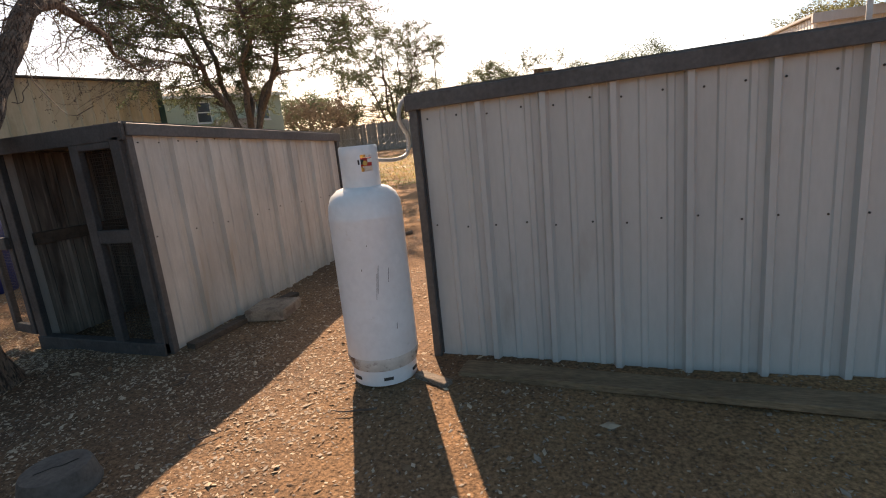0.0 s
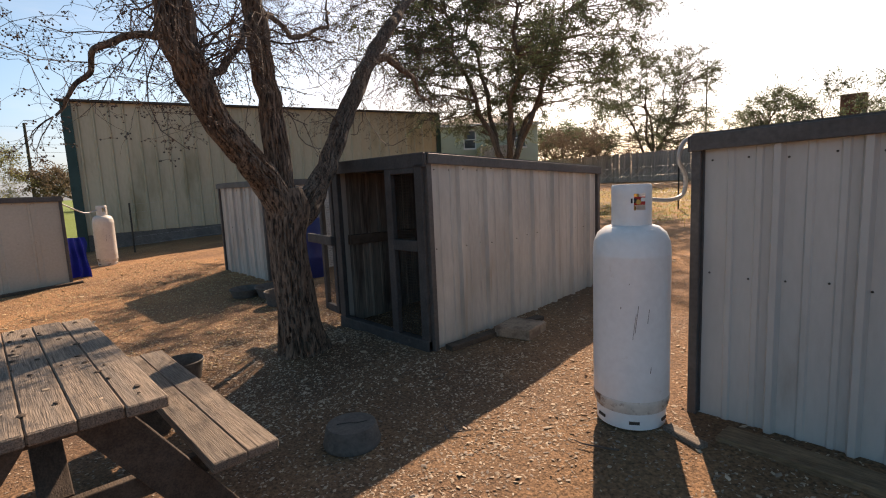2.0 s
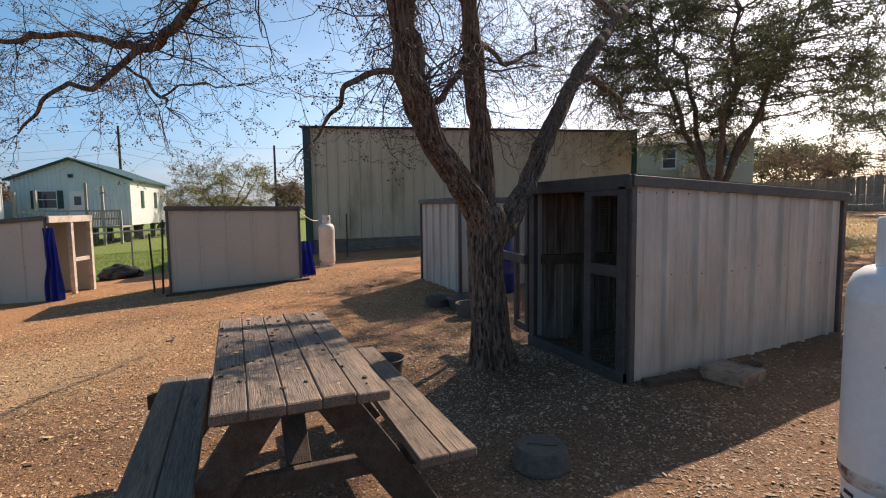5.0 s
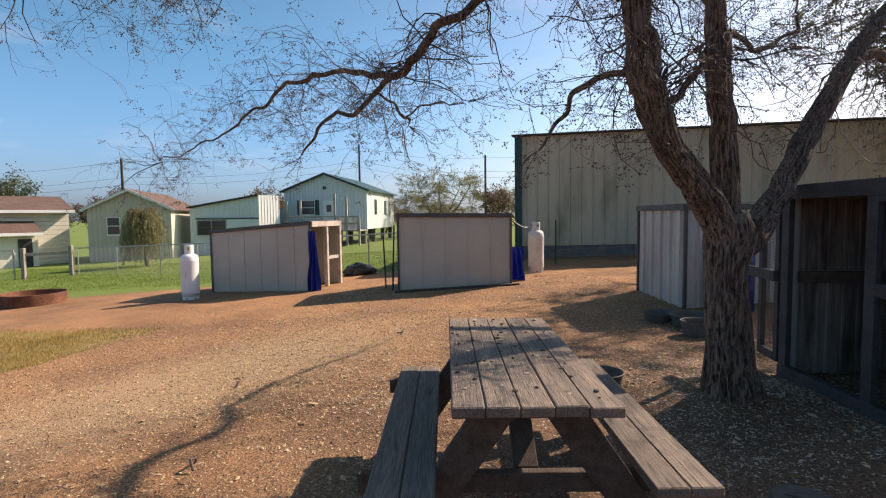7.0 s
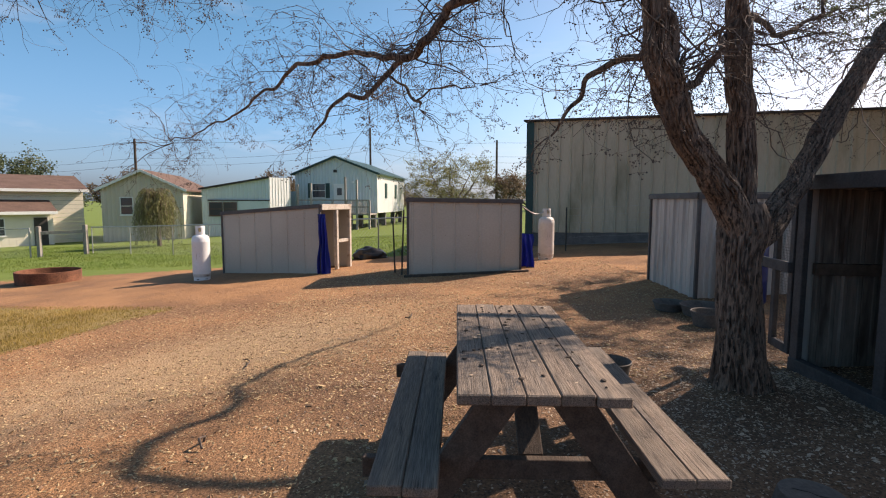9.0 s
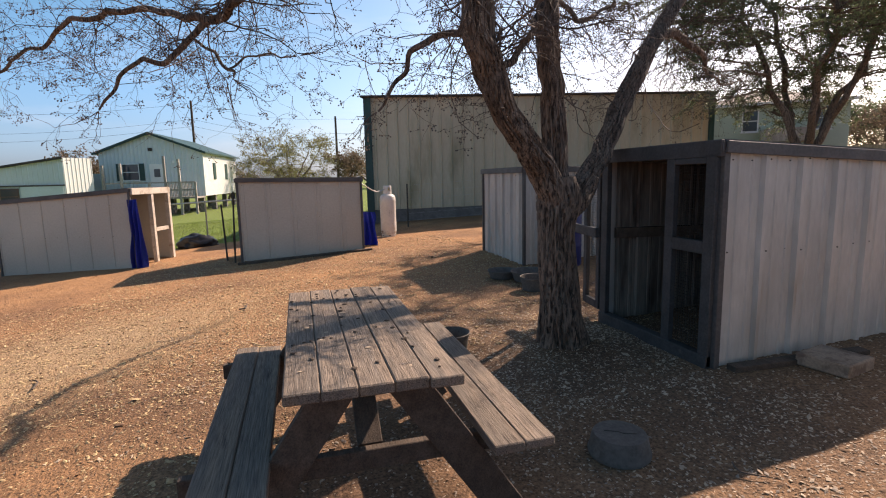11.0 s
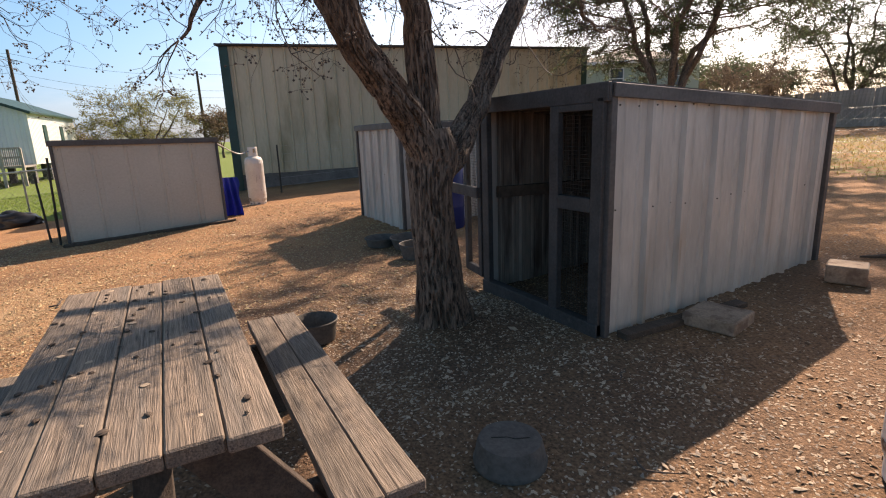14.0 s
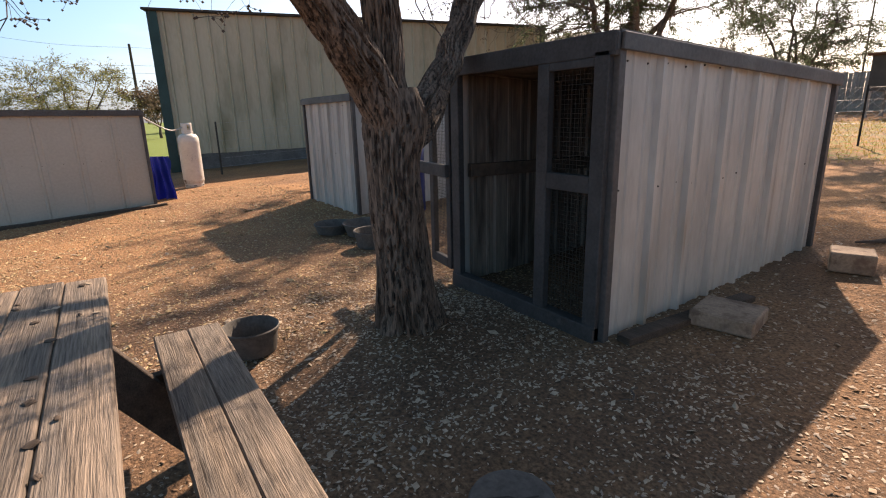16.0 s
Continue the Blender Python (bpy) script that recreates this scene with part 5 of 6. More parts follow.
def cream_house():
    h = thing("cream_house", Matrix.Translation((-19.6, -30.8, 0)) @ Matrix.Rotation(radians(140), 4, "Z"), "long cream house with a low brown shingle roof", "house")
    part("front_wall", sheet(bmesh.new(), 8.8, (-1.9, -1.9), (0.62, 0.62), 0, ribs=[(0, 0), (0.02, 0.004), (0.3, 0)], pitch=0.3), M_CREAM, h)
    part("end_wall", box(bmesh.new(), 8.8, 8.86, 0, 7, -1.9, 0.62), M_CREAM, h)
    for y0, y1, z0, z1 in ((-0.5, 3.5, 0.6, 1.85), (7.5, 3.5, 0.6, 1.85)):
        bm = bmesh.new()
        q = [bm.verts.new(p) for p in ((-0.3, y0, z0), (9.0, y0, z0), (9.0, y1, z1), (-0.3, y1, z1))]
        t = [bm.verts.new(v.co + Vector((0, 0, 0.1))) for v in q]
        bm.faces.new(q), bm.faces.new(t)
        for k in range(4):
            bm.faces.new((q[k], q[(k + 1) % 4], t[(k + 1) % 4], t[k]))
        part("roof", bm, M_SHINGLE, h)
    part("fascia", beam(bmesh.new(), (-0.3, -0.52, 0.62), (9.0, -0.52, 0.62), 0.04, 0.16), M_WHITEHOUSE, h)
    window(h, 6.4, -0.55, 0.7, 0.85)
    part("door", box(bmesh.new(), 8.0, 8.6, -0.05, -0.01, -1.8, 0.35), M_STEEL_DARK, h)
    wing = thing("cream_annex", Matrix.Translation((-27.2, -26.4, 0)) @ Matrix.Rotation(radians(138), 4, "Z"), "cream lap-sided annex with a brown roof beside the long house", "house")
    for k in range(14):
        part("siding_board", box(bmesh.new(), -7.5, 2.0, -0.03, 0.05, -1.7 + 0.25 * k, -1.7 + 0.25 * k + 0.235), M_CREAM, wing)
    bm = bmesh.new()
    q = [bm.verts.new(p) for p in ((-8, -0.6, 1.82), (2.2, -0.6, 1.82), (2.2, 3.0, 2.75), (-8, 3.0, 2.75))]
    t = [bm.verts.new(v.co + Vector((0, 0, 0.1))) for v in q]
    bm.faces.new(q), bm.faces.new(t)
    for k in range(4):
        bm.faces.new((q[k], q[(k + 1) % 4], t[(k + 1) % 4], t[k]))
    part("roof", bm, M_SHINGLE, wing)
    part("fascia", beam(bmesh.new(), (-8, -0.62, 1.86), (2.2, -0.62, 1.86), 0.05, 0.16), M_WHITEHOUSE, wing)
    return h


cream_house()


def metal_barn():
    z = ground_z(8.5, 11.3)
    b = thing("metal_barn", Matrix.Translation((5.0, 11.3, z)), "pale ribbed-metal barn with a grey gutter beyond the grey shed", "barn")
    front, back = 2.95 - z, 3.2 - z
    part("front_wall", sheet(bmesh.new(), 8.0, (-0.2, -0.2), (front, front), 0.0, ribs=SIDING, pitch=0.22), M_WHITEHOUSE, b)
    bm = sheet(bmesh.new(), 6.0, (-0.2, -0.2), (front, back), 0.0, ribs=SIDING, pitch=0.22)
    bmesh.ops.rotate(bm, verts=bm.verts, matrix=Matrix.Rotation(radians(90), 3, "Z"))
    part("side_wall", bm, M_WHITEHOUSE, b)
    part("far_wall", box(bmesh.new(), 7.94, 8.0, 0.05, 5.95, -0.2, front), M_WHITEHOUSE, b)
    part("back_wall", box(bmesh.new(), 0.05, 7.94, 5.9, 6.0, -0.2, front), M_WHITEHOUSE, b)
    part("roof", beam(bmesh.new(), (4.0, -0.1, front + 0.04), (4.0, 6.2, back + 0.04), 8.2, 0.05), M_SHEET_GREY, b)
    part("gutter", box(bmesh.new(), -0.1, 8.1, -0.24, -0.11, front - 0.14, front + 0.06, 0.01), M_SHEET_GREY, b)
    return b


metal_barn()


def green_house():
    m = Matrix.Translation((-18.3, 15.4, 0)) @ Matrix.Rotation(radians(52), 4, "Z")
    h = thing("green_house", m, "pale green two-storey house with a grey hip roof", "house")
    part("front_wall", box(bmesh.new(), 0, 5.4, 0, 0.12, 0.3, 4.15), M_GREENHOUSE, h)
    part("end_wall", box(bmesh.new(), 5.28, 5.4, 0.12, 6, 0.3, 4.15), M_GREENHOUSE, h)
    part("end_wall", box(bmesh.new(), 0, 0.12, 0.12, 6, 0.3, 4.15), M_GREENHOUSE, h)
    part("back_wall", box(bmesh.new(), 0.12, 5.28, 5.88, 6.0, 0.3, 4.15), M_GREENHOUSE, h)
    bm = bmesh.new()
    q = [bm.verts.new(p) for p in ((-0.3, -0.3, 4.15), (5.7, -0.3, 4.15), (5.7, 6.3, 4.15), (-0.3, 6.3, 4.15))]
    r = [bm.verts.new(p) for p in ((2.5, 3.0, 5.1), (2.9, 3.0, 5.1))]
    for f in ((q[0], q[1], r[1], r[0]), (q[1], q[2], r[1]), (q[2], q[3], r[0], r[1]), (q[3], q[0], r[0]), (q[0], q[3], q[2], q[1])):
        bm.faces.new(f)
    part("roof", bm, M_SHINGLE_GREY, h)
    part("fascia", box(bmesh.new(), -0.3, 5.7, -0.33, -0.3, 4.05, 4.18), M_WHITEHOUSE, h)
    window(h, 4.45, 3.0, 0.55, 0.85, -0.01)
    window(h, 1.8, 3.0, 0.55, 0.85, -0.01)
    part("balcony_box", box(bmesh.new(), 2.2, 3.9, -1.2, -0.01, 2.45, 3.0), M_FENCEWOOD, h, "dark timber balcony front")
    return h


green_house()
# ---- fences, poles, wires ----
def post_fence(name, points, height, label, post_mat, step=2.4, wires=4, mesh_step=0.0, post_r=0.025, top_rail=False):
    fence = thing(name, Matrix.Identity(4), label, "fence")
    tw = Twigs()
    for (x0, y0), (x1, y1) in zip(points, points[1:]):
        n = max(1, round(math.hypot(x1 - x0, y1 - y0) / step))
        spots = [(x0 + (x1 - x0) * i / n, y0 + (y1 - y0) * i / n) for i in range(n + 1)]
        for x, y in spots:
            z = ground_z(x, y)
            part("post", tube(bmesh.new(), [(x, y, z - 0.1), (x, y, z + height + 0.03)], [post_r, post_r], 8), post_mat, fence)
        a, b = Vector((x0, y0, ground_z(x0, y0))), Vector((x1, y1, ground_z(x1, y1)))
        for k in range(wires):
            h = Vector((0, 0, height * (k + 1) / wires - 0.01))
            tw.tube([a + h, b + h], 0.002, 0.002)
        if top_rail:
            part("top_rail", tube(bmesh.new(), [a + Vector((0, 0, height)), b + Vector((0, 0, height))], [0.02, 0.02], 8), post_mat, fence)
        if mesh_step:
            length = (b - a).length
            m = int(length / mesh_step)
            d = (b - a) / length
            for i in range(-int(height / mesh_step), m):
                for s in (1, -1):
                    u0, u1 = i * mesh_step, i * mesh_step + height
                    z0, z1 = (0.02, height) if s > 0 else (height, 0.02)
                    if u0 < 0:
                        z0 = z0 + (z1 - z0) * (-u0) / height
                        u0 = 0
                    if u1 > length:
                        z1 = z0 + (z1 - z0) * (length - u0) / (u1 - u0)
                        u1 = length
                    tw.tube([a + d * u0 + Vector((0, 0, z0)), a + d * u1 + Vector((0, 0, z1))], 0.0022, 0.0022)
    tw.make("wire_net", M_GALV, fence, "thin grey wire netting")
    return fence


post_fence("chain_link_fence", [(-17.0, -23.5), (-18.4, -19.6)], 1.15, "galvanised chain-link fence on steel posts", M_GALV, 1.6, 2, 0.11, 0.03, True)
post_fence("chain_link_fence", [(-19.4, -17.8), (-17.3, -13.2), (-15.4, -9.5), (-14.0, -5.0), (-13.6, -1.4)], 1.1, "galvanised chain-link fence along the lawn", M_GALV, 2.4, 2, 0.12, 0.02, True)
post_fence("wire_fence", [(-12.5, 0.3), (-12.2, 3.2), (-11.9, 6.0)], 1.15, "low wire panel fence before the tan building", M_STEEL_DARK, 2.6, 6, 0.0, 0.02)
post_fence("wire_fence", [(-9.0, 7.6), (-3.5, 9.2), (3.5, 10.5)], 1.0, "thin wire fence across the back yard", M_STEEL_DARK, 3.0, 5, 0.16, 0.018)


def gate_posts():
    g = thing("timber_gate_frame", Matrix.Identity(4), "weathered timber gate posts with a top rail", "gate")
    for x, y in ((-18.5, -19.3), (-19.3, -18.0)):
        z = ground_z(x, y)
        part("post", box(bmesh.new(), x - 0.07, x + 0.07, y - 0.07, y + 0.07, z - 0.1, z + 1.22, 0.01), M_FENCEWOOD, g)
    part("rail", beam(bmesh.new(), (-18.5, -19.3, ground_z(-18.5, -19.3) + 0.95), (-19.3, -18.0, ground_z(-19.3, -18.0) + 0.95), 0.06, 0.12), M_FENCEWOOD, g)


gate_posts()


def board_fence(points, height, label):
    fence = thing("wooden_fence", Matrix.Identity(4), label, "fence")
    rng = random.Random(8)
    bm = box(bmesh.new(), -0.068, 0.068, -0.01, 0.01, 0, height)
    first = part("fence_board", bm, M_FENCEWOOD, fence)
    used = False
    for (x0, y0), (x1, y1) in zip(points, points[1:]):
        n = int(math.hypot(x1 - x0, y1 - y0) / 0.137)
        a = math.atan2(y1 - y0, x1 - x0)
        for i in range(n):
            x, y = x0 + (x1 - x0) * i / n, y0 + (y1 - y0) * i / n
            ob = first if not used else new("fence_board", first.data)
            used = True
            ob.parent = fence
            ob.matrix_local = Matrix.Translation((x, y, ground_z(x, y) - 0.02 + rng.uniform(-0.03, 0.03))) @ Matrix.Rotation(a, 4, "Z") @ Matrix.Rotation(rng.gauss(0, 0.008), 4, "Y")
        for h in (0.3, height - 0.3):
            part("fence_rail", beam(bmesh.new(), (x0, y0 + 0.03, ground_z(x0, y0) + h), (x1, y1 + 0.03, ground_z(x1, y1) + h), 0.04, 0.09), M_FENCEWOOD, fence)


board_fence([(-19.0, 23.0), (-8.0, 21.8), (4.0, 20.5), (14.0, 19.0)], 1.45, "weathered grey board fence at the back of the yard")


def back_boxes():
    c = thing("dark_coop", Matrix.Translation((-5.2, 17.6, ground_z(-5.2, 17.6))) @ Matrix.Rotation(radians(-8), 4, "Z"), "small dark grey coop on posts by the back fence", "coop")
    part("body", box(bmesh.new(), -0.75, 0.75, -0.5, 0.5, 0.75, 1.75, 0.01), M_TRIM, c)
    part("roof", box(bmesh.new(), -0.85, 0.85, -0.6, 0.6, 1.75, 1.82, 0.01), M_RUST, c)
    for x in (-0.7, 0.7):
        for y in (-0.45, 0.45):
            part("leg", box(bmesh.new(), x - 0.04, x + 0.04, y - 0.04, y + 0.04, -0.1, 0.75), M_FENCEWOOD, c)
    h = thing("far_house", Matrix.Translation((-3.0, 33.0, 0.9)) @ Matrix.Rotation(radians(4), 4, "Z"), "distant grey house with a low roof and brick chimney", "house")
    part("wall", box(bmesh.new(), -5, 5, -3, 3, -0.5, 2.3), M_WHITEHOUSE, h)
    part("roof", box(bmesh.new(), -5.4, 5.4, -3.4, 3.4, 2.3, 2.75, 0.2), M_SHINGLE_GREY, h)
    part("chimney", box(bmesh.new(), -1.5, -0.4, -0.6, 0.6, 2.7, 4.1), M_RUST, h)
    for x in (-3, 0, 3):
        window(h, x, 0.9, 0.9, 0.9, -3.02)
    r = thing("ribbed_metal_carport", Matrix.Translation((5.6, 10.6, 0.55)) @ Matrix.Rotation(radians(-14), 4, "Z"), "grey ribbed-metal carport roof behind the grey shed", "carport")
    part("roof", sheet(bmesh.new(), 6.0, (2.55, 2.55), (2.75, 2.75), 0, ribs=SIDING, pitch=0.2), M_GALV, r)
    bm = sheet(bmesh.new(), 6.0, (0, 0), (4.0, 4.0), 0, ribs=SIDING, pitch=0.2)
    bmesh.ops.rotate(bm, verts=bm.verts, matrix=Matrix.Rotation(radians(-82), 3, "X"))
    bmesh.ops.translate(bm, verts=bm.verts, vec=(0, 0, 2.75))
    part("roof_sheet", bm, M_GALV, r)
    for x in (0.1, 5.9):
        for y in (0.1, 3.8):
            part("post", box(bmesh.new(), x - 0.05, x + 0.05, y - 0.05, y + 0.05, -0.6, 2.6), M_GALV, r)


back_boxes()


def utility_poles():
    tops = []
    for x, y, h in ((-58.0, -12.7, 10.5), (-58.6, 2.0, 8.4), (-49.4, -35.0, 8.8), (-57.5, 26.0, 9.0)):
        p = thing("utility_pole", Matrix.Translation((x, y, ground_z(x, y))), "tall dark timber utility pole carrying wires", "utility pole", "utility poles")
        part("shaft", tube(bmesh.new(), [(0, 0, -0.3), (0, 0, h)], [0.16, 0.11], 10), M_WOOD_DARK, p)
        tops.append(Vector((x, y, ground_z(x, y) + h)))
    w = thing("power_line", Matrix.Identity(4), "thin dark power lines strung between poles", "cable")
    order = [tops[2] + Vector((-8, -30, 0)), tops[2], tops[0], tops[1], tops[3], tops[3] + Vector((5, 40, 0))]
    for a, b in zip(order, order[1:]):
        for drop in (0.3, 1.9, 2.6):
            bm = bmesh.new()
            pts = [a.lerp(b, i / 10) - Vector((0, 0, drop + 0.6 * math.sin(math.pi * i / 10))) for i in range(11)]
            tube(bm, pts, [0.013] * 11, 4)
            part("wire", bm, M_STEEL_DARK, w)
    mast = thing("antenna_mast", Matrix.Translation((-9.5, 27.5, 1.0)), "thin grey antenna mast far behind the fence", "mast")
    part("shaft", tube(bmesh.new(), [(0, 0, 0), (0, 0, 6.2)], [0.05, 0.03], 8), M_STEEL_DARK, mast)


utility_poles()


# ---- tarps, tubs and loose things ----
def hanging_tarp(m, width, height, label, seed=0):
    """A bunched tarp hanging in deep folds."""
    bm = bmesh.new()
    nu, nv = 44, 18
    grid = []
    for j in range(nv + 1):
        v = j / nv
        row = []
        for i in range(nu + 1):
            u = i / nu
            fold = 0.055 * math.sin(u * 19 + 1.5 * math.sin(v * 3 + seed)) * (0.45 + 0.55 * (1 - v)) + 0.05 * noise.noise(Vector((u * 4, v * 3, seed)))
            x = (u - 0.5) * width * (0.62 + 0.38 * (1 - v) + 0.06 * math.sin(v * 9))
            row.append(bm.verts.new((x, fold, v * height)))
        grid.append(row)
    for a, b in zip(grid, grid[1:]):
        for k in range(nu):
            bm.faces.new((a[k], a[k + 1], b[k + 1], b[k]))
    bmesh.ops.solidify(bm, geom=bm.faces[:], thickness=0.004)
    tarp = part("tarp", bm, M_TARP, None, smooth=True)
    tarp.matrix_world = m
    return tagged(tarp, label, "tarp", "blue tarps")


hanging_tarp(Matrix.Translation((-10.12, -5.66, -0.36)) @ Matrix.Rotation(radians(60), 4, "Z"), 0.36, 1.36, "bunched blue tarp hanging at the shed doorway", 1)
hanging_tarp(Matrix.Translation((-9.75, -1.15, -0.12)) @ Matrix.Rotation(radians(50), 4, "Z"), 0.50, 0.72, "blue tarp bunched at the end of the wide shed", 4)


M_CHALK = material("chalky_paint", (0.52, 0.47, 0.41), 0.8, 0.0, 30, 0.15, 4, 0.2, 0.2, 40, stain=(0.25, 0.18, 0.12), stain_at=(0.52, 0.7), stain_scale=6)


def doorway_frame():
    f = thing("white_door_frame", Matrix.Translation((-10.18, -5.72, 0)) @ Matrix.Rotation(radians(162), 4, "Z"), "chalky white timber doorway frame of the tarp shed", "door frame")
    for name, d in (("jamb", (0.62, 0.70, -0.05, 0.03, -0.40, 1.17)), ("jamb", (1.22, 1.30, -0.05, 0.03, -0.40, 1.17)), ("head", (0.0, 1.30, -0.06, 0.02, 1.09, 1.215)), ("mid_rail", (0.7, 1.22, -0.02, 0.02, 0.3, 0.38))):
        part(name, box(bmesh.new(), *d, 0.004), M_CHALK, f)


doorway_frame()


def gas_hose(points, r, label, mat, name="gas_hose"):
    path = smooth_path([(*p, r) for p in points], 8)
    ob = part(name, tube(bmesh.new(), [q[:3] for q in path], [r] * len(path), 10), mat, None, smooth=True)
    return tagged(ob, label, "hose", "gas hoses")


gas_hose([(0.04, 0.09, 1.135), (0.10, 0.22, 1.125), (0.12, 0.33, 1.15), (0.13, 0.33, 1.24), (0.12, 0.27, 1.33), (0.14, 0.29, 1.42), (0.20, 0.36, 1.45), (0.27, 0.42, 1.445)], 0.011, "grey gas pipe curving from the cylinder to the grey shed", M_CONDUIT)
gas_hose([(-10.95, -0.55, 1.05), (-10.8, -0.8, 1.0), (-10.5, -1.1, 1.15), (-10.3, -1.33, 1.3)], 0.012, "pale gas hose from the weathered cylinder to the wide shed", M_CONDUIT)


def valve_label():
    v = thing("valve_tag", Matrix.Translation((0, 0, 0)) @ Matrix.Rotation(radians(-75 + 33), 4, "Z"), "red and black warning tag on the cylinder valve", "label")
    for y0, y1, z0, z1, mat in ((-0.035, 0.035, 1.115, 1.155, M_RED), (-0.038, -0.01, 1.125, 1.148, M_BLACKLABEL), (0.012, 0.034, 1.132, 1.15, M_WHITEHOUSE)):
        part("tag_panel", box(bmesh.new(), 0.080 + (0.006 if mat is not M_RED else 0), 0.085 + (0.006 if mat is not M_RED else 0), y0, y1, z0, z1), mat, v)


valve_label()


def feed_pan(x, y, r, h, label, seed, mat=None):
    pan = thing("feed_pan", pose(x, y, ground_z(x, y) + 0.0, 0, 0, seed * 37), label, "feed pan", "feed pans")
    bowl = part("bowl", lathe(bmesh.new(), [(0.0, 0.012), (r * 0.75, 0.012), (r * 0.80, 0.03), (r * 0.93, h), (r * 0.97, h + 0.006), (r, h), (r * 0.985, h - 0.015), (r * 0.94, h - 0.018), (r * 0.82, 0.0), (0.0, 0.0)], 36), mat or M_RUBBER, pan, smooth=True)
    part("feed", lathe(bmesh.new(), [(0.0, 0.035), (r * 0.5, 0.04), (r * 0.815, 0.034)], 24), M_CHIP_BROWN, bowl, "thin layer of feed", smooth=True)
    return pan


feed_pan(-2.78, -1.42, 0.155, 0.14, "round black rubber feed pan near the bench", 1)
feed_pan(-5.05, -0.02, 0.20, 0.10, "low black rubber feed pan behind the tree", 2)
feed_pan(-4.70, 0.22, 0.26, 0.12, "wide black rubber feed pan behind the tree", 3)
feed_pan(-4.22, 0.06, 0.20, 0.15, "grey rimmed feed pan behind the tree", 4)


def paver(x, y, z, ang, size, h, label):
    p = thing("concrete_paver", Matrix.Translation((x, y, z)) @ Matrix.Rotation(radians(ang), 4, "Z"), label, "paver", "pavers")
    bm = box(bmesh.new(), -size / 2, size / 2, -size / 2, size / 2, 0, h, 0.008)
    part("slab", bm, M_PAVER, p)
    return p


paver(-1.30, 0.72, ground_z(-1.3, 0.72) - 0.005, 12, 0.31, 0.085, "square dirt-stained concrete paver beside the pale shed")
paver(-1.20, 2.05, ground_z(-1.2, 2.05) - 0.005, 20, 0.24, 0.13, "small concrete block beside the pale shed")


M_PLANK = material("dusty_plank", (0.24, 0.155, 0.095), 0.95, 0.0, 20, 0.35, 2, 0.3, 0.4, 40, stretch=(1, 6, 6))


def loose_boards():
    for a, b, w, h, mat, label in (((0.42, 0.075, 0.012), (2.45, -0.03, 0.022), 0.15, 0.035, M_PLANK, "flat weathered plank lying before the grey shed"), ((-1.50, 0.10, 0.02), (-1.38, 1.1, 0.06), 0.09, 0.04, M_WOOD_DARK, "low timber lying along the pale shed"), ((0.20, -0.02, 0.01), (0.40, -0.10, 0.01), 0.06, 0.03, M_WOOD, "short broken board by the cylinder"), ((-8.95, -3.7, -0.23), (-8.95, -1.2, -0.10), 0.10, 0.06, M_WOOD_DARK, "timber skid under the wide tan shed")):
        ob = part("plank", beam(bmesh.new(), a, b, w, h, bevel=0.004), mat)
        tagged(ob, label, "plank", "loose planks")


loose_boards()


def fire_ring():
    x, y = -10.7, -12.5
    z = (ground_z(x, y))
    ring = part("fire_ring", lathe(bmesh.new(), [(0.62, 0.0), (0.63, 0.29), (0.645, 0.305), (0.66, 0.30), (0.65, 0.0), (0.62, 0.0)], 48), M_RUST, None, smooth=True)
    ring.location = (x, y, z - 0.02)
    tagged(ring, "round rusty steel fire ring lying on the soil", "fire ring")


fire_ring()


def water_drum(x, y, r, h, mat, label, name="plastic_drum"):
    d = thing(name, Matrix.Translation((x, y, ground_z(x, y))), label, "drum")
    prof = [(0, 0), (r * 0.94, 0), (r, 0.03), (r, h * 0.32), (r * 1.02, h * 0.34), (r, h * 0.36), (r, h * 0.64), (r * 1.02, h * 0.66), (r, h * 0.68), (r * 0.99, h * 0.95), (r * 0.9, h), (0, h)]
    part("body", lathe(bmesh.new(), prof, 32), mat, d, smooth=True)
    for s in (-1, 1):
        part("cap", lathe(bmesh.new(), [(0.0, h), (0.03, h), (0.03, h + 0.02), (0.0, h + 0.02)], 12, (s * r * 0.5, 0, 0)), M_WHITEHOUSE, d)
    return d


water_drum(-5.3, 1.06, 0.20, 0.84, M_DRUM, "blue plastic drum before the shed behind the tree")
heater = thing("poultry_waterer", Matrix.Translation((-2.56, 1.45, ground_z(-2.5, 1.45))), "grey metal poultry waterer standing inside the shed", "waterer")
part("base_pan", lathe(bmesh.new(), [(0, 0.0), (0.17, 0.0), (0.19, 0.05), (0.18, 0.055), (0.16, 0.02), (0, 0.02)], 28), M_GALV, heater, smooth=True)
part("tank", lathe(bmesh.new(), [(0, 0.02), (0.14, 0.02), (0.145, 0.26), (0.10, 0.33), (0.03, 0.36), (0, 0.36)], 28), M_GALV, heater, smooth=True)


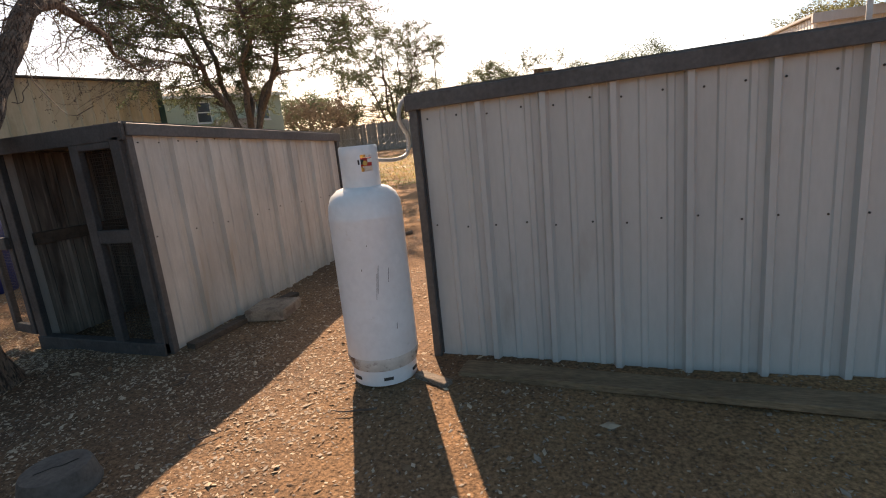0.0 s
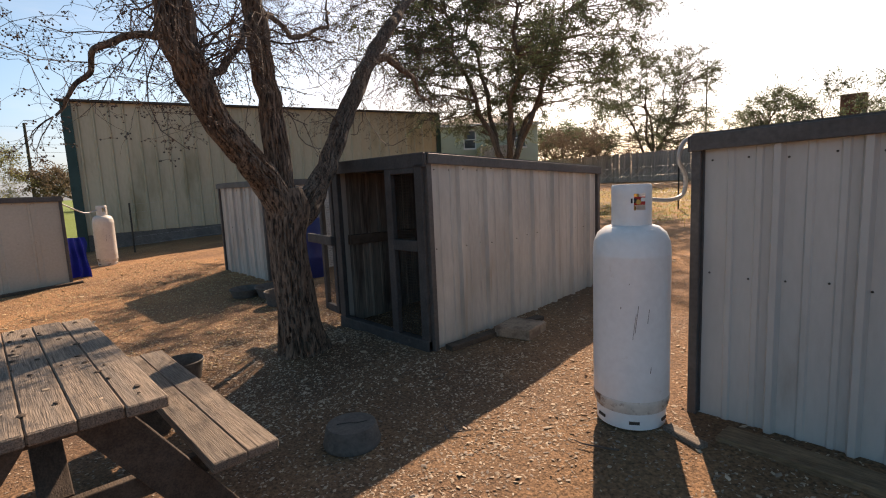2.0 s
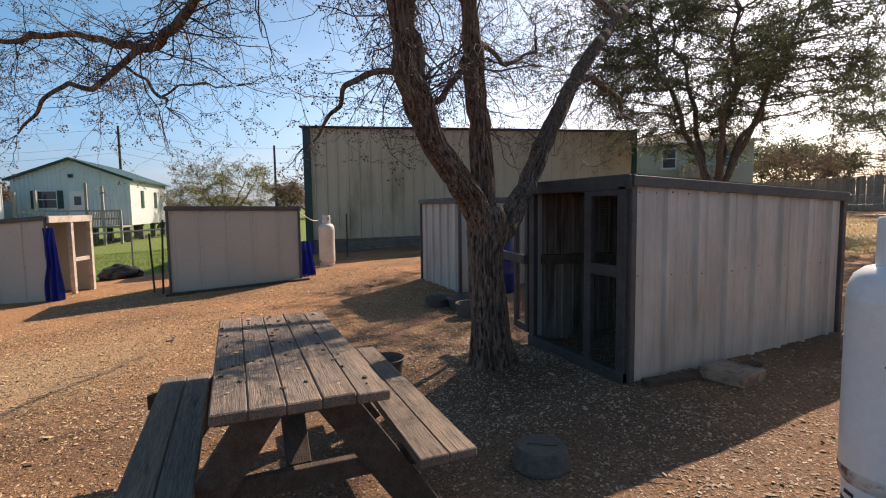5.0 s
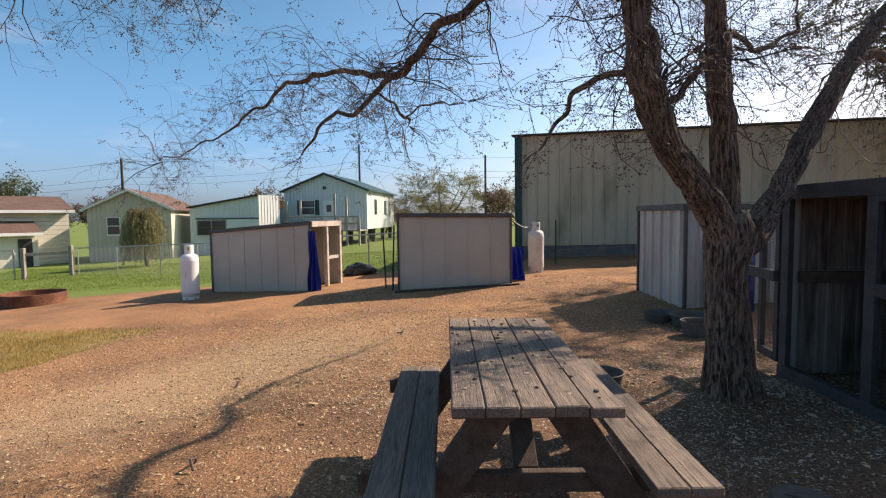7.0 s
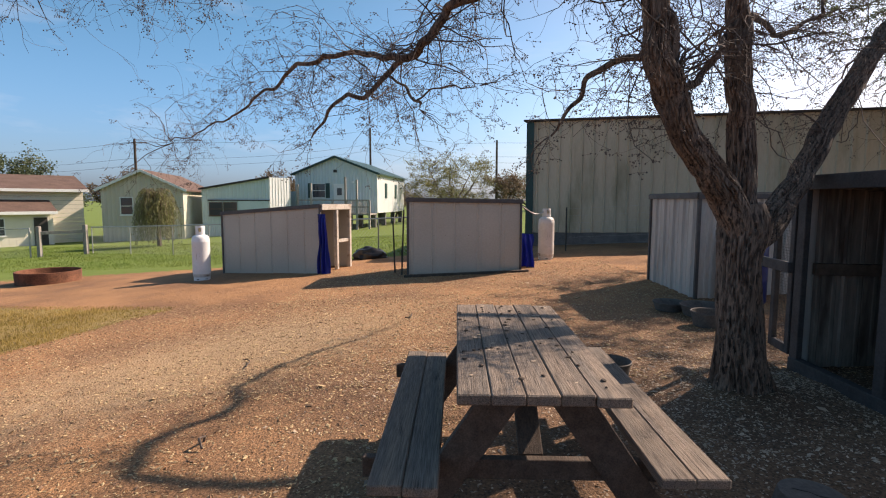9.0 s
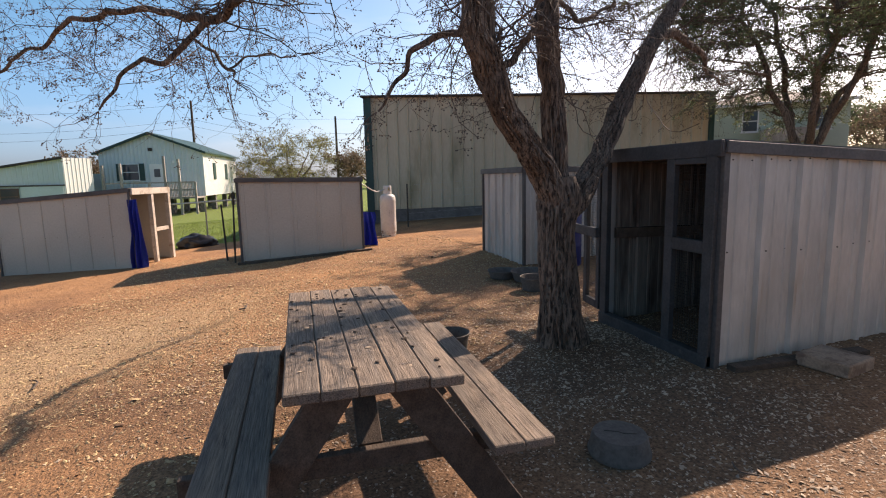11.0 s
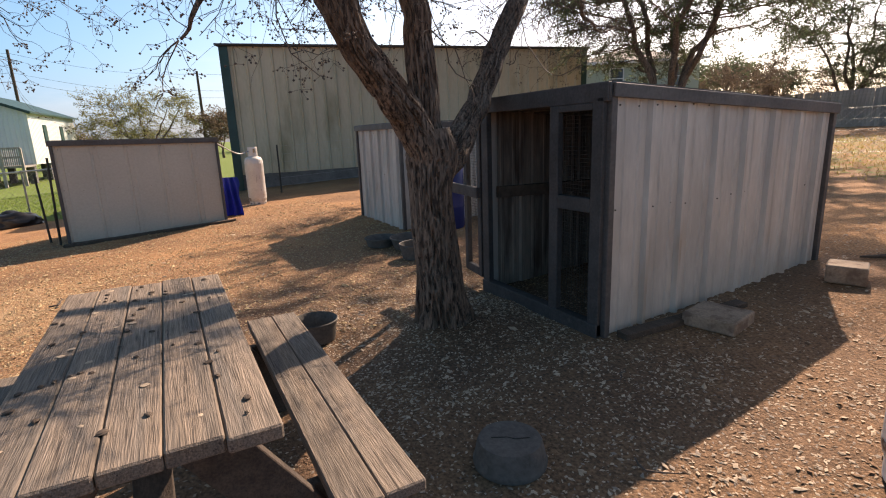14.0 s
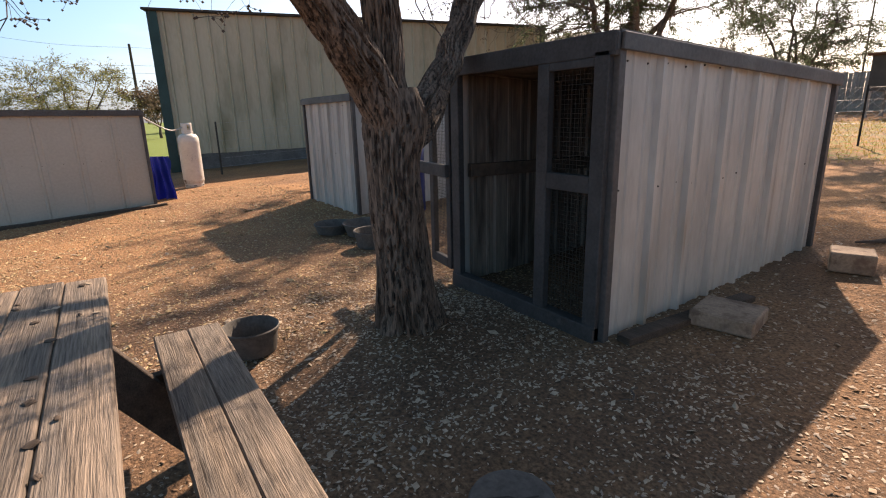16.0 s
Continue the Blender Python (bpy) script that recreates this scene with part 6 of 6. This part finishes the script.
def leaning_posts():
    """Two thin steel posts propped at the end of the wide tan shed."""
    for x, y, lean, h in ((-9.25, -3.78, 0.05, 1.36), (-9.75, -3.98, -0.04, 1.12)):
        z = ground_z(x, y)
        post = thing("steel_post", Matrix.Translation((x, y, z)), "thin dark steel post standing beside the wide shed", "post", "steel posts")
        part("stake", tube(bmesh.new(), [(0, 0, -0.05), (0, lean * 0.5, h * 0.5), (0, lean, h)], [0.018, 0.017, 0.016], 8), M_STEEL_DARK, post)
        part("studs", box(bmesh.new(), 0.012, 0.026, -0.006, 0.006, 0.1, h * 0.4), M_STEEL_DARK, post)


leaning_posts()


def bag_pile():
    bm = bmesh.new()
    bmesh.ops.create_icosphere(bm, subdivisions=4, radius=1)
    for v in bm.verts:
        n = v.co.normalized()
        k = 1 + 0.22 * noise.noise(n * 2.1) + 0.09 * noise.noise(n * 6)
        v.co = Vector((n.x * 0.30 * k, n.y * 0.48 * k, max(-0.02, 0.06 + n.z * 0.26 * k)))
    ob = part("garbage_bag", bm, M_BAG, None, smooth=True)
    ob.location = (-13.1, -5.1, ground_z(-13.1, -5.1))
    tagged(ob, "slumped black plastic bag lying on the grass edge", "bag")


bag_pile()


def sticks():
    rng = random.Random(5)
    for x, y, length, r in ((-1.80, -4.20, 0.28, 0.008), (0.12, -0.35, 0.22, 0.005), (-3.4, -4.6, 0.3, 0.006), (-2.6, -6.3, 0.25, 0.006), (-5.2, -3.3, 0.35, 0.007), (-1.2, -0.2, 0.18, 0.004), (-0.4, -3.9, 0.25, 0.005), (-1.15, 3.1, 0.5, 0.02), (-0.7, -0.7, 0.2, 0.004)):
        pts, a = [], rng.uniform(0, 6.28)
        p = Vector((x, y, 0))
        for i in range(6):
            pts.append(Vector((p.x, p.y, ground_z(p.x, p.y) + 0.012 + (0.05 * math.sin(i * 1.2) if length == 0.28 else 0.004))))
            a += rng.gauss(0, 0.5)
            p = p + Vector((math.cos(a), math.sin(a), 0)) * length / 5
        tagged(part("fallen_stick", tube(bmesh.new(), pts, [r, r * 1.1, r, r * 0.9, r * 0.7, r * 0.4], 6), M_TWIG), "crooked dry stick lying on the soil", "stick", "fallen sticks")


sticks()


# ---- ground litter ----
def scatter(name, count, area, size, mat, label, seed, keep=None, flat=0.16, lift=0.001):
    """Small irregular chips lying on the soil, each a low faceted lump."""
    rng = np.random.default_rng(seed)
    x0, x1, y0, y1 = area
    xs, ys = rng.uniform(x0, x1, count), rng.uniform(y0, y1, count)
    verts, faces = [], []
    for x, y in zip(xs, ys):
        if keep and rng.random() > keep(x, y):
            continue
        s = size * rng.lognormal(0, 0.38)
        a = rng.uniform(0, math.pi)
        l, w, h = s, s * rng.uniform(0.35, 0.7), s * flat * rng.uniform(0.4, 1.0)
        ca, sa = math.cos(a), math.sin(a)
        d = math.hypot(x + 2.4, y + 0.62)
        z = ground_z(x, y) + 0.018 * noise.noise(Vector((x * 0.9, y * 0.9, 0))) + 0.012 * noise.noise(Vector((x * 3.1, y * 3.1, 5))) + 0.07 * math.exp(-(d / 0.42) ** 2) + lift * s / 0.01
        tx, ty = rng.normal(0, 0.2, 2)
        i = len(verts)
        for u, v, t in ((-0.5, 0.1, 0), (0.1, 0.5, 0), (0.55, -0.1, 0), (-0.1, -0.5, 0), (0.02, 0.0, 0.55), (0, 0, -0.45)):
            px, py = u * l, v * w
            verts.append((x + ca * px - sa * py, y + sa * px + ca * py, z + t * h + px * tx + py * ty))
        faces += [(i, i + 1, i + 4), (i + 1, i + 2, i + 4), (i + 2, i + 3, i + 4), (i + 3, i, i + 4), (i + 1, i, i + 5), (i + 2, i + 1, i + 5), (i + 3, i + 2, i + 5), (i, i + 3, i + 5)]
    mesh = bpy.data.meshes.new(name)
    mesh.from_pydata(verts, [], faces)
    mesh.materials.append(mat)
    return tagged(new(name, mesh), label, "ground litter", kind="stuff")


def near_mix(x, y):
    """Chips lie thick round the tree, the benches and the sheds, thin on the worn sand."""
    bare = math.exp(-(((x + 3.2) / 3.0) ** 2 + ((y + 5.6) / 1.8) ** 2))
    n = 0.5 + 0.9 * noise.noise(Vector((x * 1.1, y * 1.1, 8.0)))
    return max(0.06, min(1.0, n)) * (1 - 0.8 * bare)


scatter("pale_chip_litter", 15000, (-4.6, 2.9, -3.8, 1.7), 0.0135, M_CHIP, "scattered pale wood chips and shell bits on soil", 1, near_mix)
scatter("brown_chip_litter", 40000, (-4.6, 2.9, -5.2, 1.7), 0.016, M_CHIP_BROWN, "scattered brown wood chips on soil", 2, near_mix)
scatter("far_chip_litter", 16000, (-11.0, -1.0, -8.5, 1.5), 0.022, M_CHIP_BROWN, "brown wood chips over the open yard", 3, near_mix)
scatter("passage_chip_litter", 9000, (-2.0, 1.0, 0.0, 8.0), 0.020, M_CHIP, "pale wood chips in the passage between sheds", 4, near_mix)
scatter("pale_far_litter", 7000, (-9.0, -2.0, -5.0, 1.8), 0.020, M_CHIP, "pale wood chips over the open yard", 6, near_mix)
scatter("doorway_chip_litter", 9000, (-3.4, -0.1, -1.6, 1.1), 0.015, M_CHIP, "dense pale wood chips before the shed doorway", 7, near_mix)


def tree_foot(x, y):
    """Thickest round the foot of the tree and the sill of the pale shed."""
    d = min(math.hypot(x + 2.2, y + 0.75) / 1.0, math.hypot((x + 1.9) / 1.1, (y + 0.2) / 0.6))
    return max(0.13, math.exp(-d * d)) * max(0.25, min(1.0, 0.75 + 0.8 * noise.noise(Vector((x * 2.3, y * 2.3, 4.0)))))


M_FLAKE = material("bleached_wood_flake", (0.47, 0.375, 0.285), 0.9, 0.0, 40, 0.3, 0, 0.0, 0)
M_CHIP_GREY = material("grey_wood_chip", (0.27, 0.22, 0.18), 0.9, 0.0, 40, 0.3, 0, 0.0, 0)
scatter("tree_foot_litter", 36000, (-3.8, 0.9, -2.9, 0.6), 0.0155, M_FLAKE, "dense pale wood flakes round the tree foot", 12, tree_foot)
scatter("grey_chip_litter", 20000, (-4.2, 2.7, -3.2, 0.6), 0.015, M_CHIP_GREY, "weathered grey wood chips on soil", 13, near_mix)
M_STRAW = material("dry_straw", (0.46, 0.33, 0.185), 0.9, 0.0, 40, 0.25, 0, 0.0, 0)
scatter("straw_litter", 26000, (-6.8, 0.6, -7.6, -2.6), 0.017, M_STRAW, "dry straw bits over the worn sand", 8, None, 0.3)
scatter("grit_litter", 26000, (-6.8, 0.6, -7.6, -2.6), 0.012, M_CHIP_BROWN, "dark grit over the worn sand", 9, None, 0.5)
scatter("orange_straw_litter", 22000, (-10.5, -2.6, -5.5, 0.6), 0.021, M_STRAW, "dry straw and chips over the sunlit yard", 10, None, 0.3)
scatter("pebble_litter", 1500, (-4.5, 2.9, -4.0, 1.5), 0.023, M_CHIP, "larger pale wood pieces and pebbles on soil", 5, near_mix, 0.25)


def grass_blades(name, count, area, height, mat, label, seed, limit):
    rng = np.random.default_rng(seed)
    x0, x1, y0, y1 = area
    verts, faces = [], []
    for x, y in zip(rng.uniform(x0, x1, count), rng.uniform(y0, y1, count)):
        if grass_amount(x, y) + rng.normal(0, 0.06) < limit:
            continue
        z, h, a = ground_z(x, y), height * rng.uniform(0.4, 1.2), rng.uniform(0, 6.28)
        w, lean = h * 0.16, rng.normal(0, 0.45, 2) * h
        i = len(verts)
        verts += [(x - w * math.cos(a), y - w * math.sin(a), z - 0.01), (x + w * math.cos(a), y + w * math.sin(a), z - 0.01), (x + lean[0], y + lean[1], z + h)]
        faces.append((i, i + 1, i + 2))
    mesh = bpy.data.meshes.new(name)
    mesh.from_pydata(verts, [], faces)
    mesh.materials.append(mat)
    return tagged(new(name, mesh), label, "grass", kind="stuff")


M_GRASS = material("lawn_grass", (0.105, 0.185, 0.025), 0.8, 0.0, 2, 0.3, 0.6, 0.25, 0, tint=(0.165, 0.21, 0.04))
M_DRYGRASS = material("dry_grass", (0.40, 0.28, 0.09), 0.85, 0.0, 2, 0.3, 0.6, 0.25, 0, tint=(0.28, 0.215, 0.065))
let_light_through(M_GRASS, 0.5)
let_light_through(M_DRYGRASS, 0.5)
grass_blades("lawn_grass_blades", 70000, (-24, -13, -24, -1.5), 0.05, M_GRASS, "short green lawn grass", 1, 0.55)
grass_blades("dry_grass_patch", 110000, (-7.4, 1.8, -12.6, -7.0), 0.032, M_DRYGRASS, "patch of dry yellow-green grass in the yard", 2, 0.22)
grass_blades("back_yard_grass", 14000, (-12, -1, 6, 17), 0.06, M_DRYGRASS, "thin dry grass in the back yard", 3, 0.35)


# ---- droppings on the table ----
def table_spots():
    rng = random.Random(17)
    for k in range(70):
        x, y = -1.44 + 1.5 * rng.random() ** 1.5 - 0.75, -2.325 + rng.uniform(-0.30, 0.30)
        bm = bmesh.new()
        bmesh.ops.create_icosphere(bm, subdivisions=2, radius=1)
        r, dark = rng.uniform(0.004, 0.012), rng.random() < 0.75
        for v in bm.verts:
            n = v.co.normalized()
            q = 1 + 0.5 * noise.noise(n * 1.7 + Vector((k * 3.1, 0, 0)))
            v.co = Vector((n.x * r * q * 1.3, n.y * r * q, max(0, n.z) * (0.006 if dark else 0.0015)))
        ob = part("dropping", bm, M_WOOD_DARK if dark else M_CHIP, None, smooth=True)
        ob.matrix_world = Matrix.Translation((x, y, 0.599)) @ Matrix.Rotation(rng.uniform(0, 6.28), 4, "Z")
        tagged(ob, "dried dark bird dropping on the table top" if dark else "dried pale bird dropping on the table top", "dropping", "droppings on the table")


table_spots()
